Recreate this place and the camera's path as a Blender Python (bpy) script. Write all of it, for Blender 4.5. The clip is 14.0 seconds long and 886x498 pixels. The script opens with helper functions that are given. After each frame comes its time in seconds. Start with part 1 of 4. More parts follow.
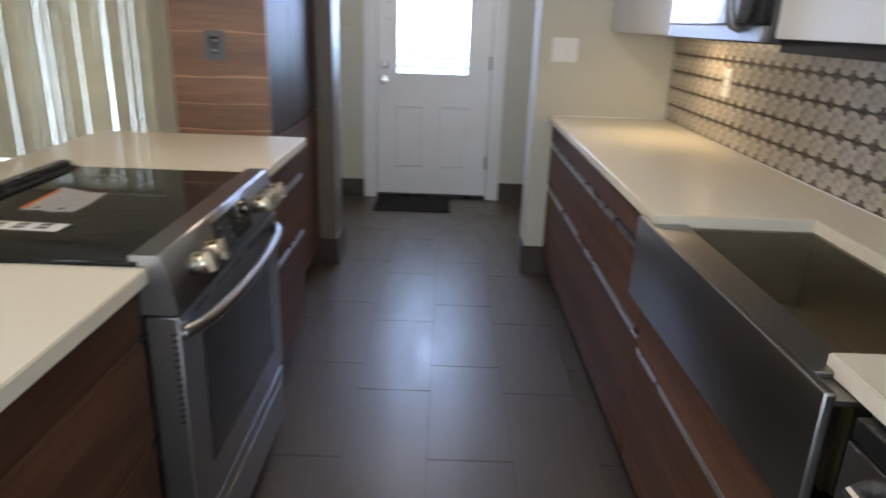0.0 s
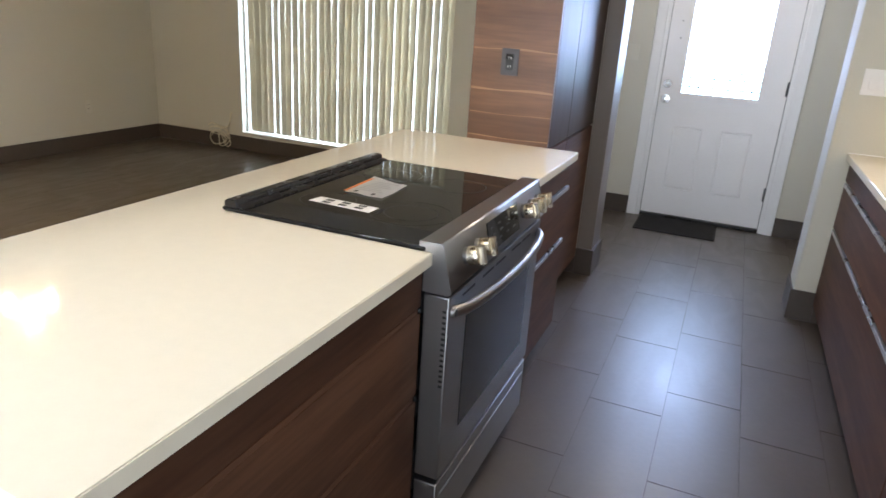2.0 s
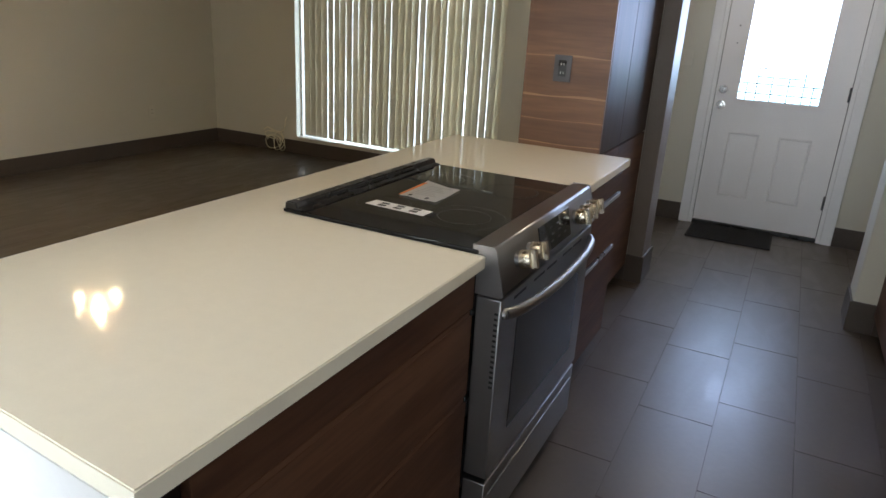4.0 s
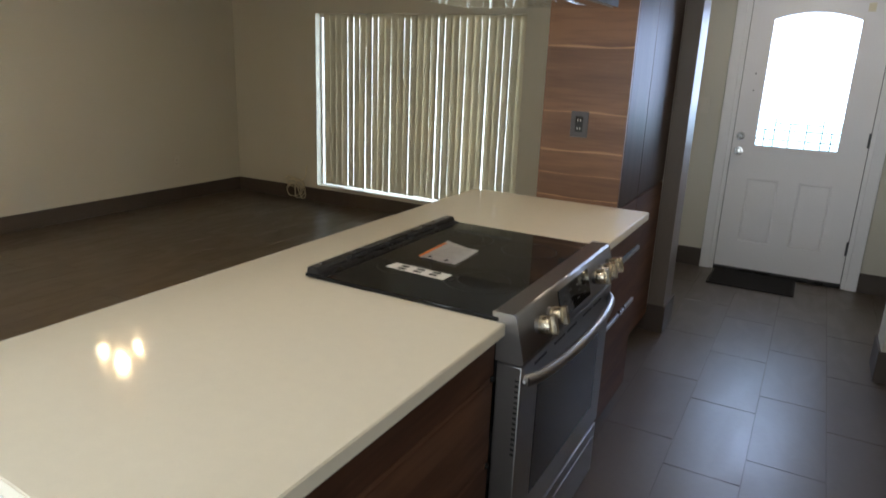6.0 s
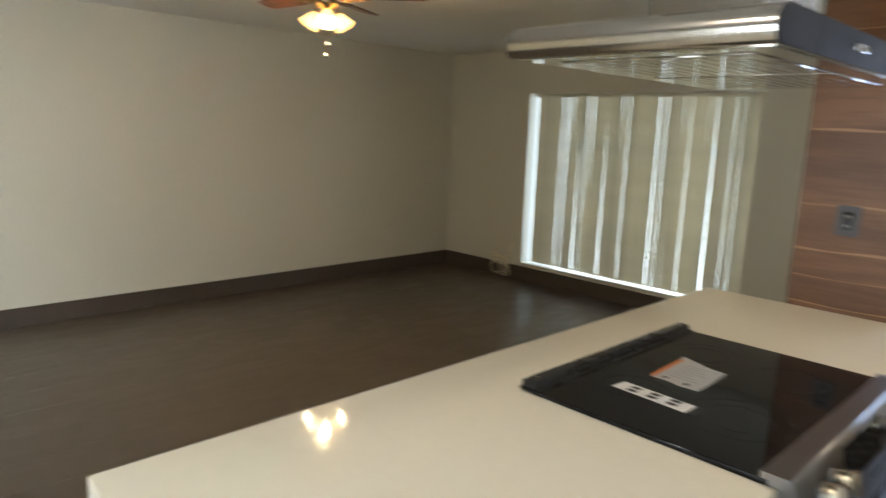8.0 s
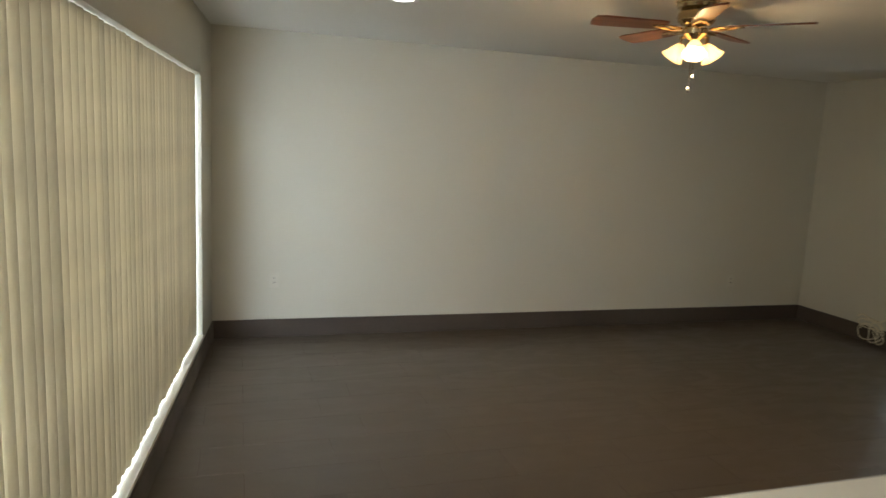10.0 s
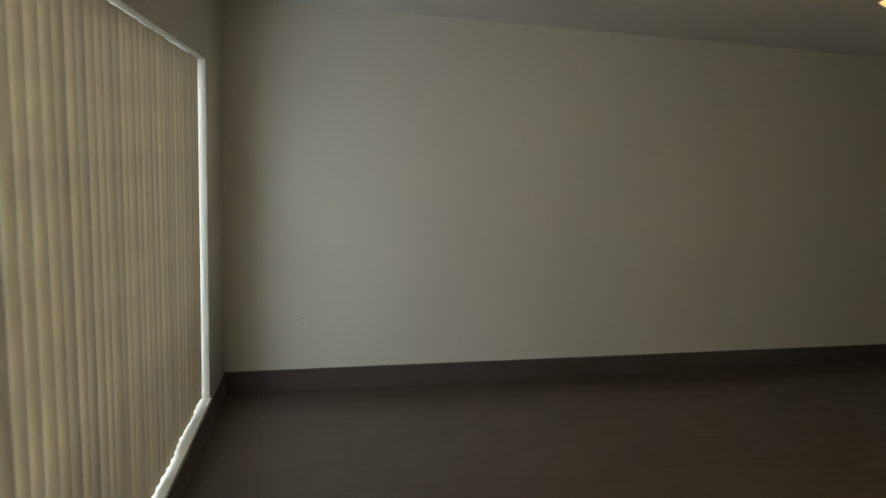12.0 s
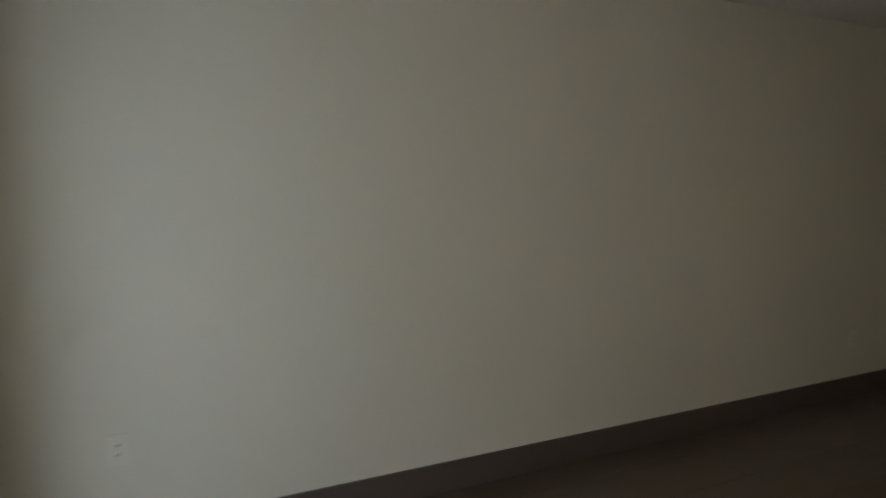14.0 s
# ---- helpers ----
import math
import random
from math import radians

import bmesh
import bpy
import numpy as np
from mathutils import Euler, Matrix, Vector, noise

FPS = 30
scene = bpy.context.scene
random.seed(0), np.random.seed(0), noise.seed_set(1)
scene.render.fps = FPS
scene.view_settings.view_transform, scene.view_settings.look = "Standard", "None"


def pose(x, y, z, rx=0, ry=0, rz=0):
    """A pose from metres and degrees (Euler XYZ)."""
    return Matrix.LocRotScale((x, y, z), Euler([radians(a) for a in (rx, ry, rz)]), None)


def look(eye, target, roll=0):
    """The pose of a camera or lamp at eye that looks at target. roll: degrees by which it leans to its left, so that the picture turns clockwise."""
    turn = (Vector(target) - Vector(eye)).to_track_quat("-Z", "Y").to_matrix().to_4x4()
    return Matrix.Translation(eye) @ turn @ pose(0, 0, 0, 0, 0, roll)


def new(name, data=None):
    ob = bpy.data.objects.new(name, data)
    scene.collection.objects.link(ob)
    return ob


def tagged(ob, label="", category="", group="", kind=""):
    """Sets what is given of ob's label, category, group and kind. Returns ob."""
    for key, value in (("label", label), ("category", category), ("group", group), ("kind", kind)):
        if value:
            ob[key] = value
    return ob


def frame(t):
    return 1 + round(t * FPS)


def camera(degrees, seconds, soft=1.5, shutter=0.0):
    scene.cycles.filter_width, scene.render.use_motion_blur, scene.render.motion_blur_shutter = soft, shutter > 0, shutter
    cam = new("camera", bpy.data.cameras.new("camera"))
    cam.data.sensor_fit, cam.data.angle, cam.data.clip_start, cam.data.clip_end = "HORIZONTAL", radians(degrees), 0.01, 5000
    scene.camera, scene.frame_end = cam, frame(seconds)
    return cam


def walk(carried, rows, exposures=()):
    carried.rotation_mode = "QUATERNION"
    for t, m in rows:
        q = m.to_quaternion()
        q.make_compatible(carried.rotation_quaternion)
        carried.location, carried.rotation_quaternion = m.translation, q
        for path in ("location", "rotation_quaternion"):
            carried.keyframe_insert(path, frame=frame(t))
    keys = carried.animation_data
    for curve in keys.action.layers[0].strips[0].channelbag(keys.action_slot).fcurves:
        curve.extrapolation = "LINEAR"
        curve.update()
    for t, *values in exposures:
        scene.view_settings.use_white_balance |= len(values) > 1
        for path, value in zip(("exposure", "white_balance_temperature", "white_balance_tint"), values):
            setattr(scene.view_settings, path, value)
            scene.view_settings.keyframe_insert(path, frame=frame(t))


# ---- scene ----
cam = camera(67.0, 14.0, shutter=0.7)

PATH = [
    (0, (0.564, -1.196, 1.379), (0.571, 0.697, 0.734), 2.0),
    (0.5, (0.606, -1.297, 1.42), (0.309, 0.57, 0.765), 3.0),
    (1, (0.588, -1.292, 1.435), (0.072, 0.525, 0.778), 3.4),
    (1.5, (0.578, -1.301, 1.437), (-0.065, 0.474, 0.778), 3.6),
    (2, (0.579, -1.337, 1.433), (-0.14, 0.409, 0.774), 3.7),
    (2.5, (0.586, -1.365, 1.431), (-0.184, 0.359, 0.771), 3.6),
    (3, (0.582, -1.372, 1.423), (-0.221, 0.337, 0.764), 3.5),
    (5.5, (0.579, -1.382, 1.492), (-0.32, 0.299, 0.887), 2.6),
    (6, (0.572, -1.375, 1.509), (-0.345, 0.317, 0.965), 2.3),
    (6.5, (0.516, -1.338, 1.536), (-0.441, 0.352, 1.057), 2.1),
    (7, (0.459, -1.268, 1.552), (-0.599, 0.377, 1.132), 2.0),
    (7.5, (0.411, -1.232, 1.549), (-0.806, 0.308, 1.164), 2.0),
    (8, (0.372, -1.236, 1.543), (-1.037, 0.137, 1.184), 2.2),
    (8.5, (0.332, -1.264, 1.542), (-1.314, -0.179, 1.206), 2.6),
    (9, (0.333, -1.290, 1.547), (-1.452, -0.445, 1.233), 2.7),
    (11.5, (-0.604, -1.2, 1.59), (-2.516, -0.707, 1.271), 2.6),
    (12, (-0.975, -1.19, 1.540), (-2.888, -0.690, 1.243), 2.3),
    (12.5, (-1.375, -1.175, 1.522), (-3.273, -0.621, 1.225), 2.3),
    (13, (-1.807, -1.078, 1.525), (-3.688, -0.464, 1.237), 2.2),
    (13.5, (-2.237, -1.061, 1.530), (-4.083, -0.349, 1.235), 2.3),
    (14, (-2.55, -1.010, 1.555), (-4.309, -0.109, 1.256), 1.5),
]
EXPOSURES = [(0.0, -0.15, 6250, 15), (0.5, 0.11, 6200, 15), (1.5, 0.48, 6150, 15), (2.0, 0.44, 6180, 15), (3.0, -0.01, 6320, 14), (5.5, -0.50, 6540, 12), (7.5, -0.49, 6600, 11), (8.5, -0.05, 6380, 10), (9.0, -0.02, 6300, 10), (11.3, -1.28, 6230, 10), (13.0, -1.38, 6110, 11), (14.0, -1.36, 6080, 11)]
walk(cam, [(t, look(eye, target, roll)) for t, eye, target, roll in PATH], EXPOSURES)

# ---- world and light ----
world = bpy.data.worlds.new("world")
scene.world = world
world.use_nodes = True
wn = world.node_tree.nodes
sky = wn.new("ShaderNodeTexSky")
sky.sky_type, sky.sun_disc = "NISHITA", False
sky.sun_elevation, sky.sun_rotation = radians(63), radians(90)
wn["Background"].inputs[1].default_value = 0.12
world.node_tree.links.new(sky.outputs[0], wn["Background"].inputs[0])


def lamp(name, kind, m, power, colour, size=1.0, size_y=None):
    data = bpy.data.lights.new(name, kind)
    data.energy, data.color = power, colour
    if kind == "AREA":
        data.size = size
        if size_y:
            data.shape, data.size_y = "RECTANGLE", size_y
    elif kind == "SUN":
        data.angle = radians(size)
    else:
        data.shadow_soft_size = size
    ob = new(name, data)
    ob.matrix_world = m
    return ob


lamp("sun", "SUN", look((0, 0, 20), (-1.2, 0.05, 17.6)), 4.0, (1.0, 0.96, 0.9), 4)
DAY = (0.84, 0.93, 1.0)
lamp("daylight_front_door", "AREA", look((0.45, 4.60, 1.50), (0.45, 0, 1.2)), 45, (0.50, 0.65, 1.0), 0.80, 1.22)
lamp("daylight_north_window", "AREA", look((-2.83, 4.75, 1.03), (-2.83, 0, 1.0)), 125, (0.72, 0.88, 1.0), 2.4, 1.9)
lamp("daylight_south_window", "AREA", look((-2.6, -2.30, 1.30), (-2.27, 1.7, 1.05)), 540, DAY, 4.0, 1.9)
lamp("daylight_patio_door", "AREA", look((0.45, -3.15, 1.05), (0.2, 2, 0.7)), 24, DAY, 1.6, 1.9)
CANS = [(0.45, 0.75), (-0.42, -0.75), (-3.52, -0.42), (0.45, 3.35)]
for (cx, cy), watts in zip(CANS, (9.5, 3.7, 6, 6)):
    lamp("recessed_lamp", "AREA", look((cx, cy, 2.318), (cx, cy, 0)), watts, (1.0, 0.86, 0.66), 0.11)
lamp("under_cabinet_task_light", "AREA", look((1.55, 1.86, 1.338), (1.60, 1.84, 0.9)), 1.9, (1.0, 0.76, 0.42), 0.16, 0.16)


# ---- materials ----
def material(name, base, rough=0.5, metal=0.0, var=0.08, scale=8.0, grain=60.0, bump=0.03, stretch=(1, 1, 1), coat=0.0, rough_var=0.08, random_tint=0.0):
    """Principled surface with colour and gloss varied at two scales, and fine relief."""
    m = bpy.data.materials.new(name)
    m.use_nodes = True
    nt = m.node_tree
    n, l = nt.nodes, nt.links
    b = n["Principled BSDF"]
    tc = n.new("ShaderNodeTexCoord")
    mp = n.new("ShaderNodeMapping")
    mp.inputs["Scale"].default_value = stretch
    l.new(tc.outputs["Object"], mp.inputs[0])
    big, fine = n.new("ShaderNodeTexNoise"), n.new("ShaderNodeTexNoise")
    big.inputs["Scale"].default_value, fine.inputs["Scale"].default_value = scale, grain
    big.inputs["Detail"].default_value, fine.inputs["Detail"].default_value = 4, 3
    l.new(mp.outputs[0], big.inputs["Vector"])
    l.new(mp.outputs[0], fine.inputs["Vector"])
    add = n.new("ShaderNodeMath")
    add.operation = "MULTIPLY_ADD"
    add.inputs[1].default_value = 0.4
    l.new(fine.outputs["Fac"], add.inputs[0])
    half = n.new("ShaderNodeMath")
    half.operation = "MULTIPLY"
    half.inputs[1].default_value = 0.6
    l.new(big.outputs["Fac"], half.inputs[0])
    l.new(half.outputs[0], add.inputs[2])
    ramp = n.new("ShaderNodeMapRange")
    ramp.inputs[1].default_value, ramp.inputs[2].default_value = 0.3, 0.7
    ramp.inputs[3].default_value, ramp.inputs[4].default_value = 1 - var, 1 + var
    l.new(add.outputs[0], ramp.inputs[0])
    mul = n.new("ShaderNodeVectorMath")
    mul.operation = "SCALE"
    mul.inputs[0].default_value = base
    fac = ramp.outputs[0]
    if random_tint:
        info = n.new("ShaderNodeObjectInfo")
        rr = n.new("ShaderNodeMapRange")
        rr.inputs[3].default_value, rr.inputs[4].default_value = 1 - random_tint, 1 + random_tint
        l.new(info.outputs["Random"], rr.inputs[0])
        mm = n.new("ShaderNodeMath")
        mm.operation = "MULTIPLY"
        l.new(fac, mm.inputs[0])
        l.new(rr.outputs[0], mm.inputs[1])
        fac = mm.outputs[0]
    l.new(fac, mul.inputs["Scale"])
    l.new(mul.outputs[0], b.inputs["Base Color"])
    rg = n.new("ShaderNodeMapRange")
    rg.inputs[1].default_value, rg.inputs[2].default_value = 0.3, 0.7
    rg.inputs[3].default_value, rg.inputs[4].default_value = max(0.02, rough - rough_var), min(1, rough + rough_var)
    l.new(big.outputs["Fac"], rg.inputs[0])
    l.new(rg.outputs[0], b.inputs["Roughness"])
    b.inputs["Metallic"].default_value = metal
    b.inputs["Coat Weight"].default_value = coat
    b.inputs["Coat Roughness"].default_value = 0.15
    if bump:
        bp = n.new("ShaderNodeBump")
        bp.inputs["Strength"].default_value, bp.inputs["Distance"].default_value = bump, 0.01
        l.new(fine.outputs["Fac"], bp.inputs["Height"])
        l.new(bp.outputs[0], b.inputs["Normal"])
    return m


def wood(name, dark, light, rough=0.4, axis=0, streak=1.0, coat=0.0):
    """Wood veneer, the grain along one axis, with pale streaks across it."""
    m = bpy.data.materials.new(name)
    m.use_nodes = True
    n, l = m.node_tree.nodes, m.node_tree.links
    b = n["Principled BSDF"]
    tc, mp = n.new("ShaderNodeTexCoord"), n.new("ShaderNodeMapping")
    sc = [9.0, 9.0, 9.0]
    sc[axis] = 0.7
    mp.inputs["Scale"].default_value = sc
    l.new(tc.outputs["Object"], mp.inputs[0])
    info = n.new("ShaderNodeObjectInfo")
    off = n.new("ShaderNodeVectorMath")
    off.operation = "SCALE"
    off.inputs[0].default_value = (3.1, 5.7, 9.3)
    l.new(info.outputs["Random"], off.inputs["Scale"])
    l.new(off.outputs[0], mp.inputs["Location"])
    a, f = n.new("ShaderNodeTexNoise"), n.new("ShaderNodeTexNoise")
    a.inputs["Scale"].default_value, a.inputs["Detail"].default_value, a.inputs["Distortion"].default_value = 1.1, 5, 0.5
    f.inputs["Scale"].default_value, f.inputs["Detail"].default_value = 9, 4
    l.new(mp.outputs[0], a.inputs["Vector"])
    l.new(mp.outputs[0], f.inputs["Vector"])
    mix = n.new("ShaderNodeMath")
    mix.operation = "MULTIPLY_ADD"
    mix.inputs[1].default_value = 0.48
    l.new(f.outputs["Fac"], mix.inputs[0])
    l.new(a.outputs["Fac"], mix.inputs[2])
    ramp = n.new("ShaderNodeValToRGB")
    e = ramp.color_ramp.elements
    e[0].position, e[0].color = 0.46, (*dark, 1)
    e[1].position, e[1].color = 0.86, (*light, 1)
    mid = e.new(0.68)
    mid.color = (*[(d * 0.55 + g * 0.45) for d, g in zip(dark, light)], 1)
    l.new(mix.outputs[0], ramp.inputs[0])
    colour = ramp.outputs[0]
    if streak:
        w = n.new("ShaderNodeTexWave")
        w.wave_type, w.bands_direction, w.wave_profile = "BANDS", "Z", "SIN"
        w.inputs["Scale"].default_value, w.inputs["Distortion"].default_value = 0.080, 0.45
        w.inputs["Detail"].default_value, w.inputs["Detail Scale"].default_value = 2, 0.8
        l.new(mp.outputs[0], w.inputs["Vector"])
        pk = n.new("ShaderNodeMapRange")
        pk.inputs[1].default_value, pk.inputs[2].default_value = 0.988, 1.0
        pk.inputs[3].default_value, pk.inputs[4].default_value = 0.0, 0.75 * streak
        l.new(w.outputs["Fac"], pk.inputs[0])
        mx = n.new("ShaderNodeMix")
        mx.data_type = "RGBA"
        mx.inputs[7].default_value = (*[min(1, g * 1.55) for g in light], 1)
        l.new(pk.outputs[0], mx.inputs[0])
        l.new(colour, mx.inputs[6])
        colour = mx.outputs[2]
    l.new(colour, b.inputs["Base Color"])
    b.inputs["Roughness"].default_value = rough
    b.inputs["Coat Weight"].default_value = coat
    b.inputs["Coat Roughness"].default_value = 0.12
    bp = n.new("ShaderNodeBump")
    bp.inputs["Strength"].default_value, bp.inputs["Distance"].default_value = 0.06, 0.004
    l.new(f.outputs["Fac"], bp.inputs["Height"])
    l.new(bp.outputs[0], b.inputs["Normal"])
    return m


def glowing(name, colour, strength):
    m = bpy.data.materials.new(name)
    m.use_nodes = True
    b = m.node_tree.nodes["Principled BSDF"]
    b.inputs["Base Color"].default_value = (*colour, 1)
    b.inputs["Emission Color"].default_value = (*colour, 1)
    b.inputs["Emission Strength"].default_value = strength
    return m


def clear_glass(name, tint=(0.96, 0.98, 0.97)):
    m = bpy.data.materials.new(name)
    m.use_nodes = True
    b = m.node_tree.nodes["Principled BSDF"]
    b.inputs["Base Color"].default_value = (*tint, 1)
    b.inputs["Roughness"].default_value = 0.02
    b.inputs["Transmission Weight"].default_value = 1.0
    b.inputs["IOR"].default_value = 1.05
    return m


def translucent(name, base, through_share=0.45):
    m = bpy.data.materials.new(name)
    m.use_nodes = True
    n, l = m.node_tree.nodes, m.node_tree.links
    b = n["Principled BSDF"]
    b.inputs["Roughness"].default_value = 0.55
    info = n.new("ShaderNodeObjectInfo")
    rr = n.new("ShaderNodeMapRange")
    rr.inputs[3].default_value, rr.inputs[4].default_value = 0.86, 1.08
    l.new(info.outputs["Random"], rr.inputs[0])
    tc, ns = n.new("ShaderNodeTexCoord"), n.new("ShaderNodeTexNoise")
    ns.inputs["Scale"].default_value = 5
    l.new(tc.outputs["Object"], ns.inputs["Vector"])
    r2 = n.new("ShaderNodeMapRange")
    r2.inputs[1].default_value, r2.inputs[2].default_value = 0.3, 0.7
    r2.inputs[3].default_value, r2.inputs[4].default_value = 0.9, 1.05
    l.new(ns.outputs["Fac"], r2.inputs[0])
    mm = n.new("ShaderNodeMath")
    mm.operation = "MULTIPLY"
    l.new(rr.outputs[0], mm.inputs[0])
    l.new(r2.outputs[0], mm.inputs[1])
    sc = n.new("ShaderNodeVectorMath")
    sc.operation = "SCALE"
    sc.inputs[0].default_value = base
    l.new(mm.outputs[0], sc.inputs["Scale"])
    l.new(sc.outputs[0], b.inputs["Base Color"])
    t = n.new("ShaderNodeBsdfTranslucent")
    l.new(sc.outputs[0], t.inputs["Color"])
    mx = n.new("ShaderNodeMixShader")
    mx.inputs[0].default_value = through_share
    l.new(b.outputs[0], mx.inputs[1])
    l.new(t.outputs[0], mx.inputs[2])
    l.new(mx.outputs[0], n["Material Output"].inputs["Surface"])
    return m


PAINT = material("wall_paint", (0.570, 0.548, 0.465), 0.75, var=0.03, scale=1.2, grain=140, bump=0.05)
CEIL = material("ceiling_paint", (0.74, 0.72, 0.66), 0.85, var=0.03, scale=1.5, grain=90, bump=0.10)
TRIM = material("white_trim_paint", (0.78, 0.78, 0.78), 0.4, var=0.03, scale=3, grain=80, bump=0.02)
DOORW = material("white_door_paint", (0.80, 0.79, 0.79), 0.42, var=0.04, scale=3, grain=90, bump=0.02)
TILE = material("dark_porcelain_tile", (0.076, 0.059, 0.045), 0.305, var=0.10, scale=2.5, grain=38, bump=0.03, random_tint=0.03, rough_var=0.01)
TILE.node_tree.nodes["Principled BSDF"].inputs["Specular IOR Level"].default_value = 0.68
BASETILE = material("dark_baseboard_tile", (0.070, 0.055, 0.045), 0.45, var=0.12, scale=3.5, grain=38, bump=0.03)
GROUT = material("dark_grout", (0.074, 0.057, 0.044), 0.95, var=0.1, scale=20)
GROUT.node_tree.nodes["Principled BSDF"].inputs["Specular IOR Level"].default_value = 0.02


def scuffed(m, least, most):
    """Swirled mop and shoe marks that change the gloss alone."""
    n, l = m.node_tree.nodes, m.node_tree.links
    b = n["Principled BSDF"]
    before = b.inputs["Roughness"].links[0].from_socket
    tc, ns = n.new("ShaderNodeTexCoord"), n.new("ShaderNodeTexNoise")
    mp, place = n.new("ShaderNodeMapping"), n.new("ShaderNodeObjectInfo")
    off = n.new("ShaderNodeVectorMath")
    off.operation = "ADD"
    l.new(tc.outputs["Object"], off.inputs[0])
    l.new(place.outputs["Location"], off.inputs[1])
    mp.inputs["Scale"].default_value, mp.inputs["Rotation"].default_value = (5.0, 1.6, 1.0), (0, 0, 0.5)
    l.new(off.outputs[0], mp.inputs[0])
    ns.inputs["Scale"].default_value, ns.inputs["Detail"].default_value, ns.inputs["Distortion"].default_value = 1.5, 3, 1.2
    l.new(mp.outputs[0], ns.inputs["Vector"])
    r = n.new("ShaderNodeMapRange")
    r.inputs[1].default_value, r.inputs[2].default_value = 0.42, 0.64
    r.inputs[3].default_value, r.inputs[4].default_value = least, most
    l.new(ns.outputs["Fac"], r.inputs[0])
    add = n.new("ShaderNodeMath")
    add.operation = "ADD"
    l.new(before, add.inputs[0])
    l.new(r.outputs[0], add.inputs[1])
    l.new(add.outputs[0], b.inputs["Roughness"])


scuffed(TILE, 0.055, -0.02)
QUARTZ = material("cream_quartz", (0.82, 0.765, 0.635), 0.07, var=0.02, scale=30, grain=220, bump=0.0, rough_var=0.02)
QUARTZ.node_tree.nodes["Principled BSDF"].inputs["Specular IOR Level"].default_value = 0.12
WHITEQ = material("white_panel", (0.82, 0.82, 0.82), 0.42, var=0.02, scale=6)
WALNUT = wood("walnut_panel_veneer", (0.108, 0.048, 0.022), (0.205, 0.100, 0.047), 0.45, axis=0, streak=0.0)
SAPWOOD = wood("pale_sapwood_streak", (0.27, 0.135, 0.062), (0.40, 0.22, 0.11), 0.45, axis=0, streak=0.0)
CABWOOD = wood("dark_walnut_cabinet_veneer", (0.062, 0.027, 0.015), (0.128, 0.059, 0.033), 0.52, axis=1, streak=0.25, coat=0.0)
CABWOOD.node_tree.nodes["Principled BSDF"].inputs["Specular IOR Level"].default_value = 0.22
CABBODY = material("dark_cabinet_carcass", (0.035, 0.020, 0.014), 0.5, var=0.1)
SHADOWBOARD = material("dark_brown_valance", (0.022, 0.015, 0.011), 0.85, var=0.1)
GLOSSDARK = wood("glossy_dark_brown_door", (0.034, 0.020, 0.014), (0.064, 0.038, 0.028), 0.40, axis=2, streak=0, coat=0.0)
GLOSSDARK.node_tree.nodes["Principled BSDF"].inputs["Specular IOR Level"].default_value = 0.12
ALU = material("aluminium_channel", (0.62, 0.63, 0.66), 0.3, 1.0, var=0.04)
STEEL = material("brushed_stainless", (0.31, 0.30, 0.295), 0.36, 1.0, var=0.025, rough_var=0.025, scale=4, grain=9, bump=0.0, stretch=(6, 0.4, 30))
STEELX = material("brushed_stainless_dark", (0.27, 0.265, 0.265), 0.34, 1.0, var=0.025, rough_var=0.025, scale=4, grain=9, bump=0.0, stretch=(30, 0.4, 30))
HOODST = material("hood_stainless", (0.50, 0.48, 0.455), 0.22, 1.0, var=0.02, rough_var=0.03, scale=4, grain=9, bump=0.0, stretch=(0.4, 30, 30))
HOODSIDE = material("dark_side_enamel", (0.012, 0.014, 0.019), 0.5, var=0.05)
HOODSIDE.node_tree.nodes["Principled BSDF"].inputs["Specular IOR Level"].default_value = 0.15
MIRROR = material("polished_stainless", (0.42, 0.405, 0.385), 0.07, 1.0, var=0.03)
CHROME = material("chrome", (0.75, 0.74, 0.72), 0.09, 1.0, var=0.02)
NICKEL = material("satin_nickel", (0.78, 0.70, 0.56), 0.25, 1.0, var=0.03)
BRASSY = material("antique_brass", (0.55, 0.42, 0.24), 0.22, 1.0, var=0.08)
BLACKGLASS = material("black_ceramic_glass", (0.010, 0.010, 0.011), 0.03, var=0.05, bump=0, rough_var=0.008)
BLACKGLASS.node_tree.nodes["Principled BSDF"].inputs["Specular IOR Level"].default_value = 0.27
BLACKPL = material("black_plastic", (0.013, 0.013, 0.014), 0.28, var=0.1, bump=0.01)
DARKPL = material("dark_grey_plate", (0.075, 0.070, 0.072), 0.4, var=0.05)
RUBBER = material("black_rubber_mat", (0.012, 0.011, 0.011), 0.9, var=0.3, scale=20, grain=200, bump=0.4)
PAPER = material("white_paper", (0.78, 0.77, 0.75), 0.6, var=0.03)
ORANGE = material("orange_print", (0.75, 0.25, 0.06), 0.6)
INK = material("black_print", (0.02, 0.02, 0.02), 0.6)
LINEGREY = material("pale_grey_print", (0.55, 0.54, 0.52), 0.6)
GREYPRINT = material("grey_print", (0.035, 0.035, 0.035), 0.6)
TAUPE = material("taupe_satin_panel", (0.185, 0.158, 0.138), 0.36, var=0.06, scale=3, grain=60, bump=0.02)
BASIN = material("satin_stainless_basin", (0.40, 0.36, 0.28), 0.42, 1.0, var=0.03, rough_var=0.04, bump=0.0)
OVENGLASS = material("dark_oven_glass", (0.020, 0.021, 0.025), 0.16, var=0.05, bump=0, rough_var=0.02)
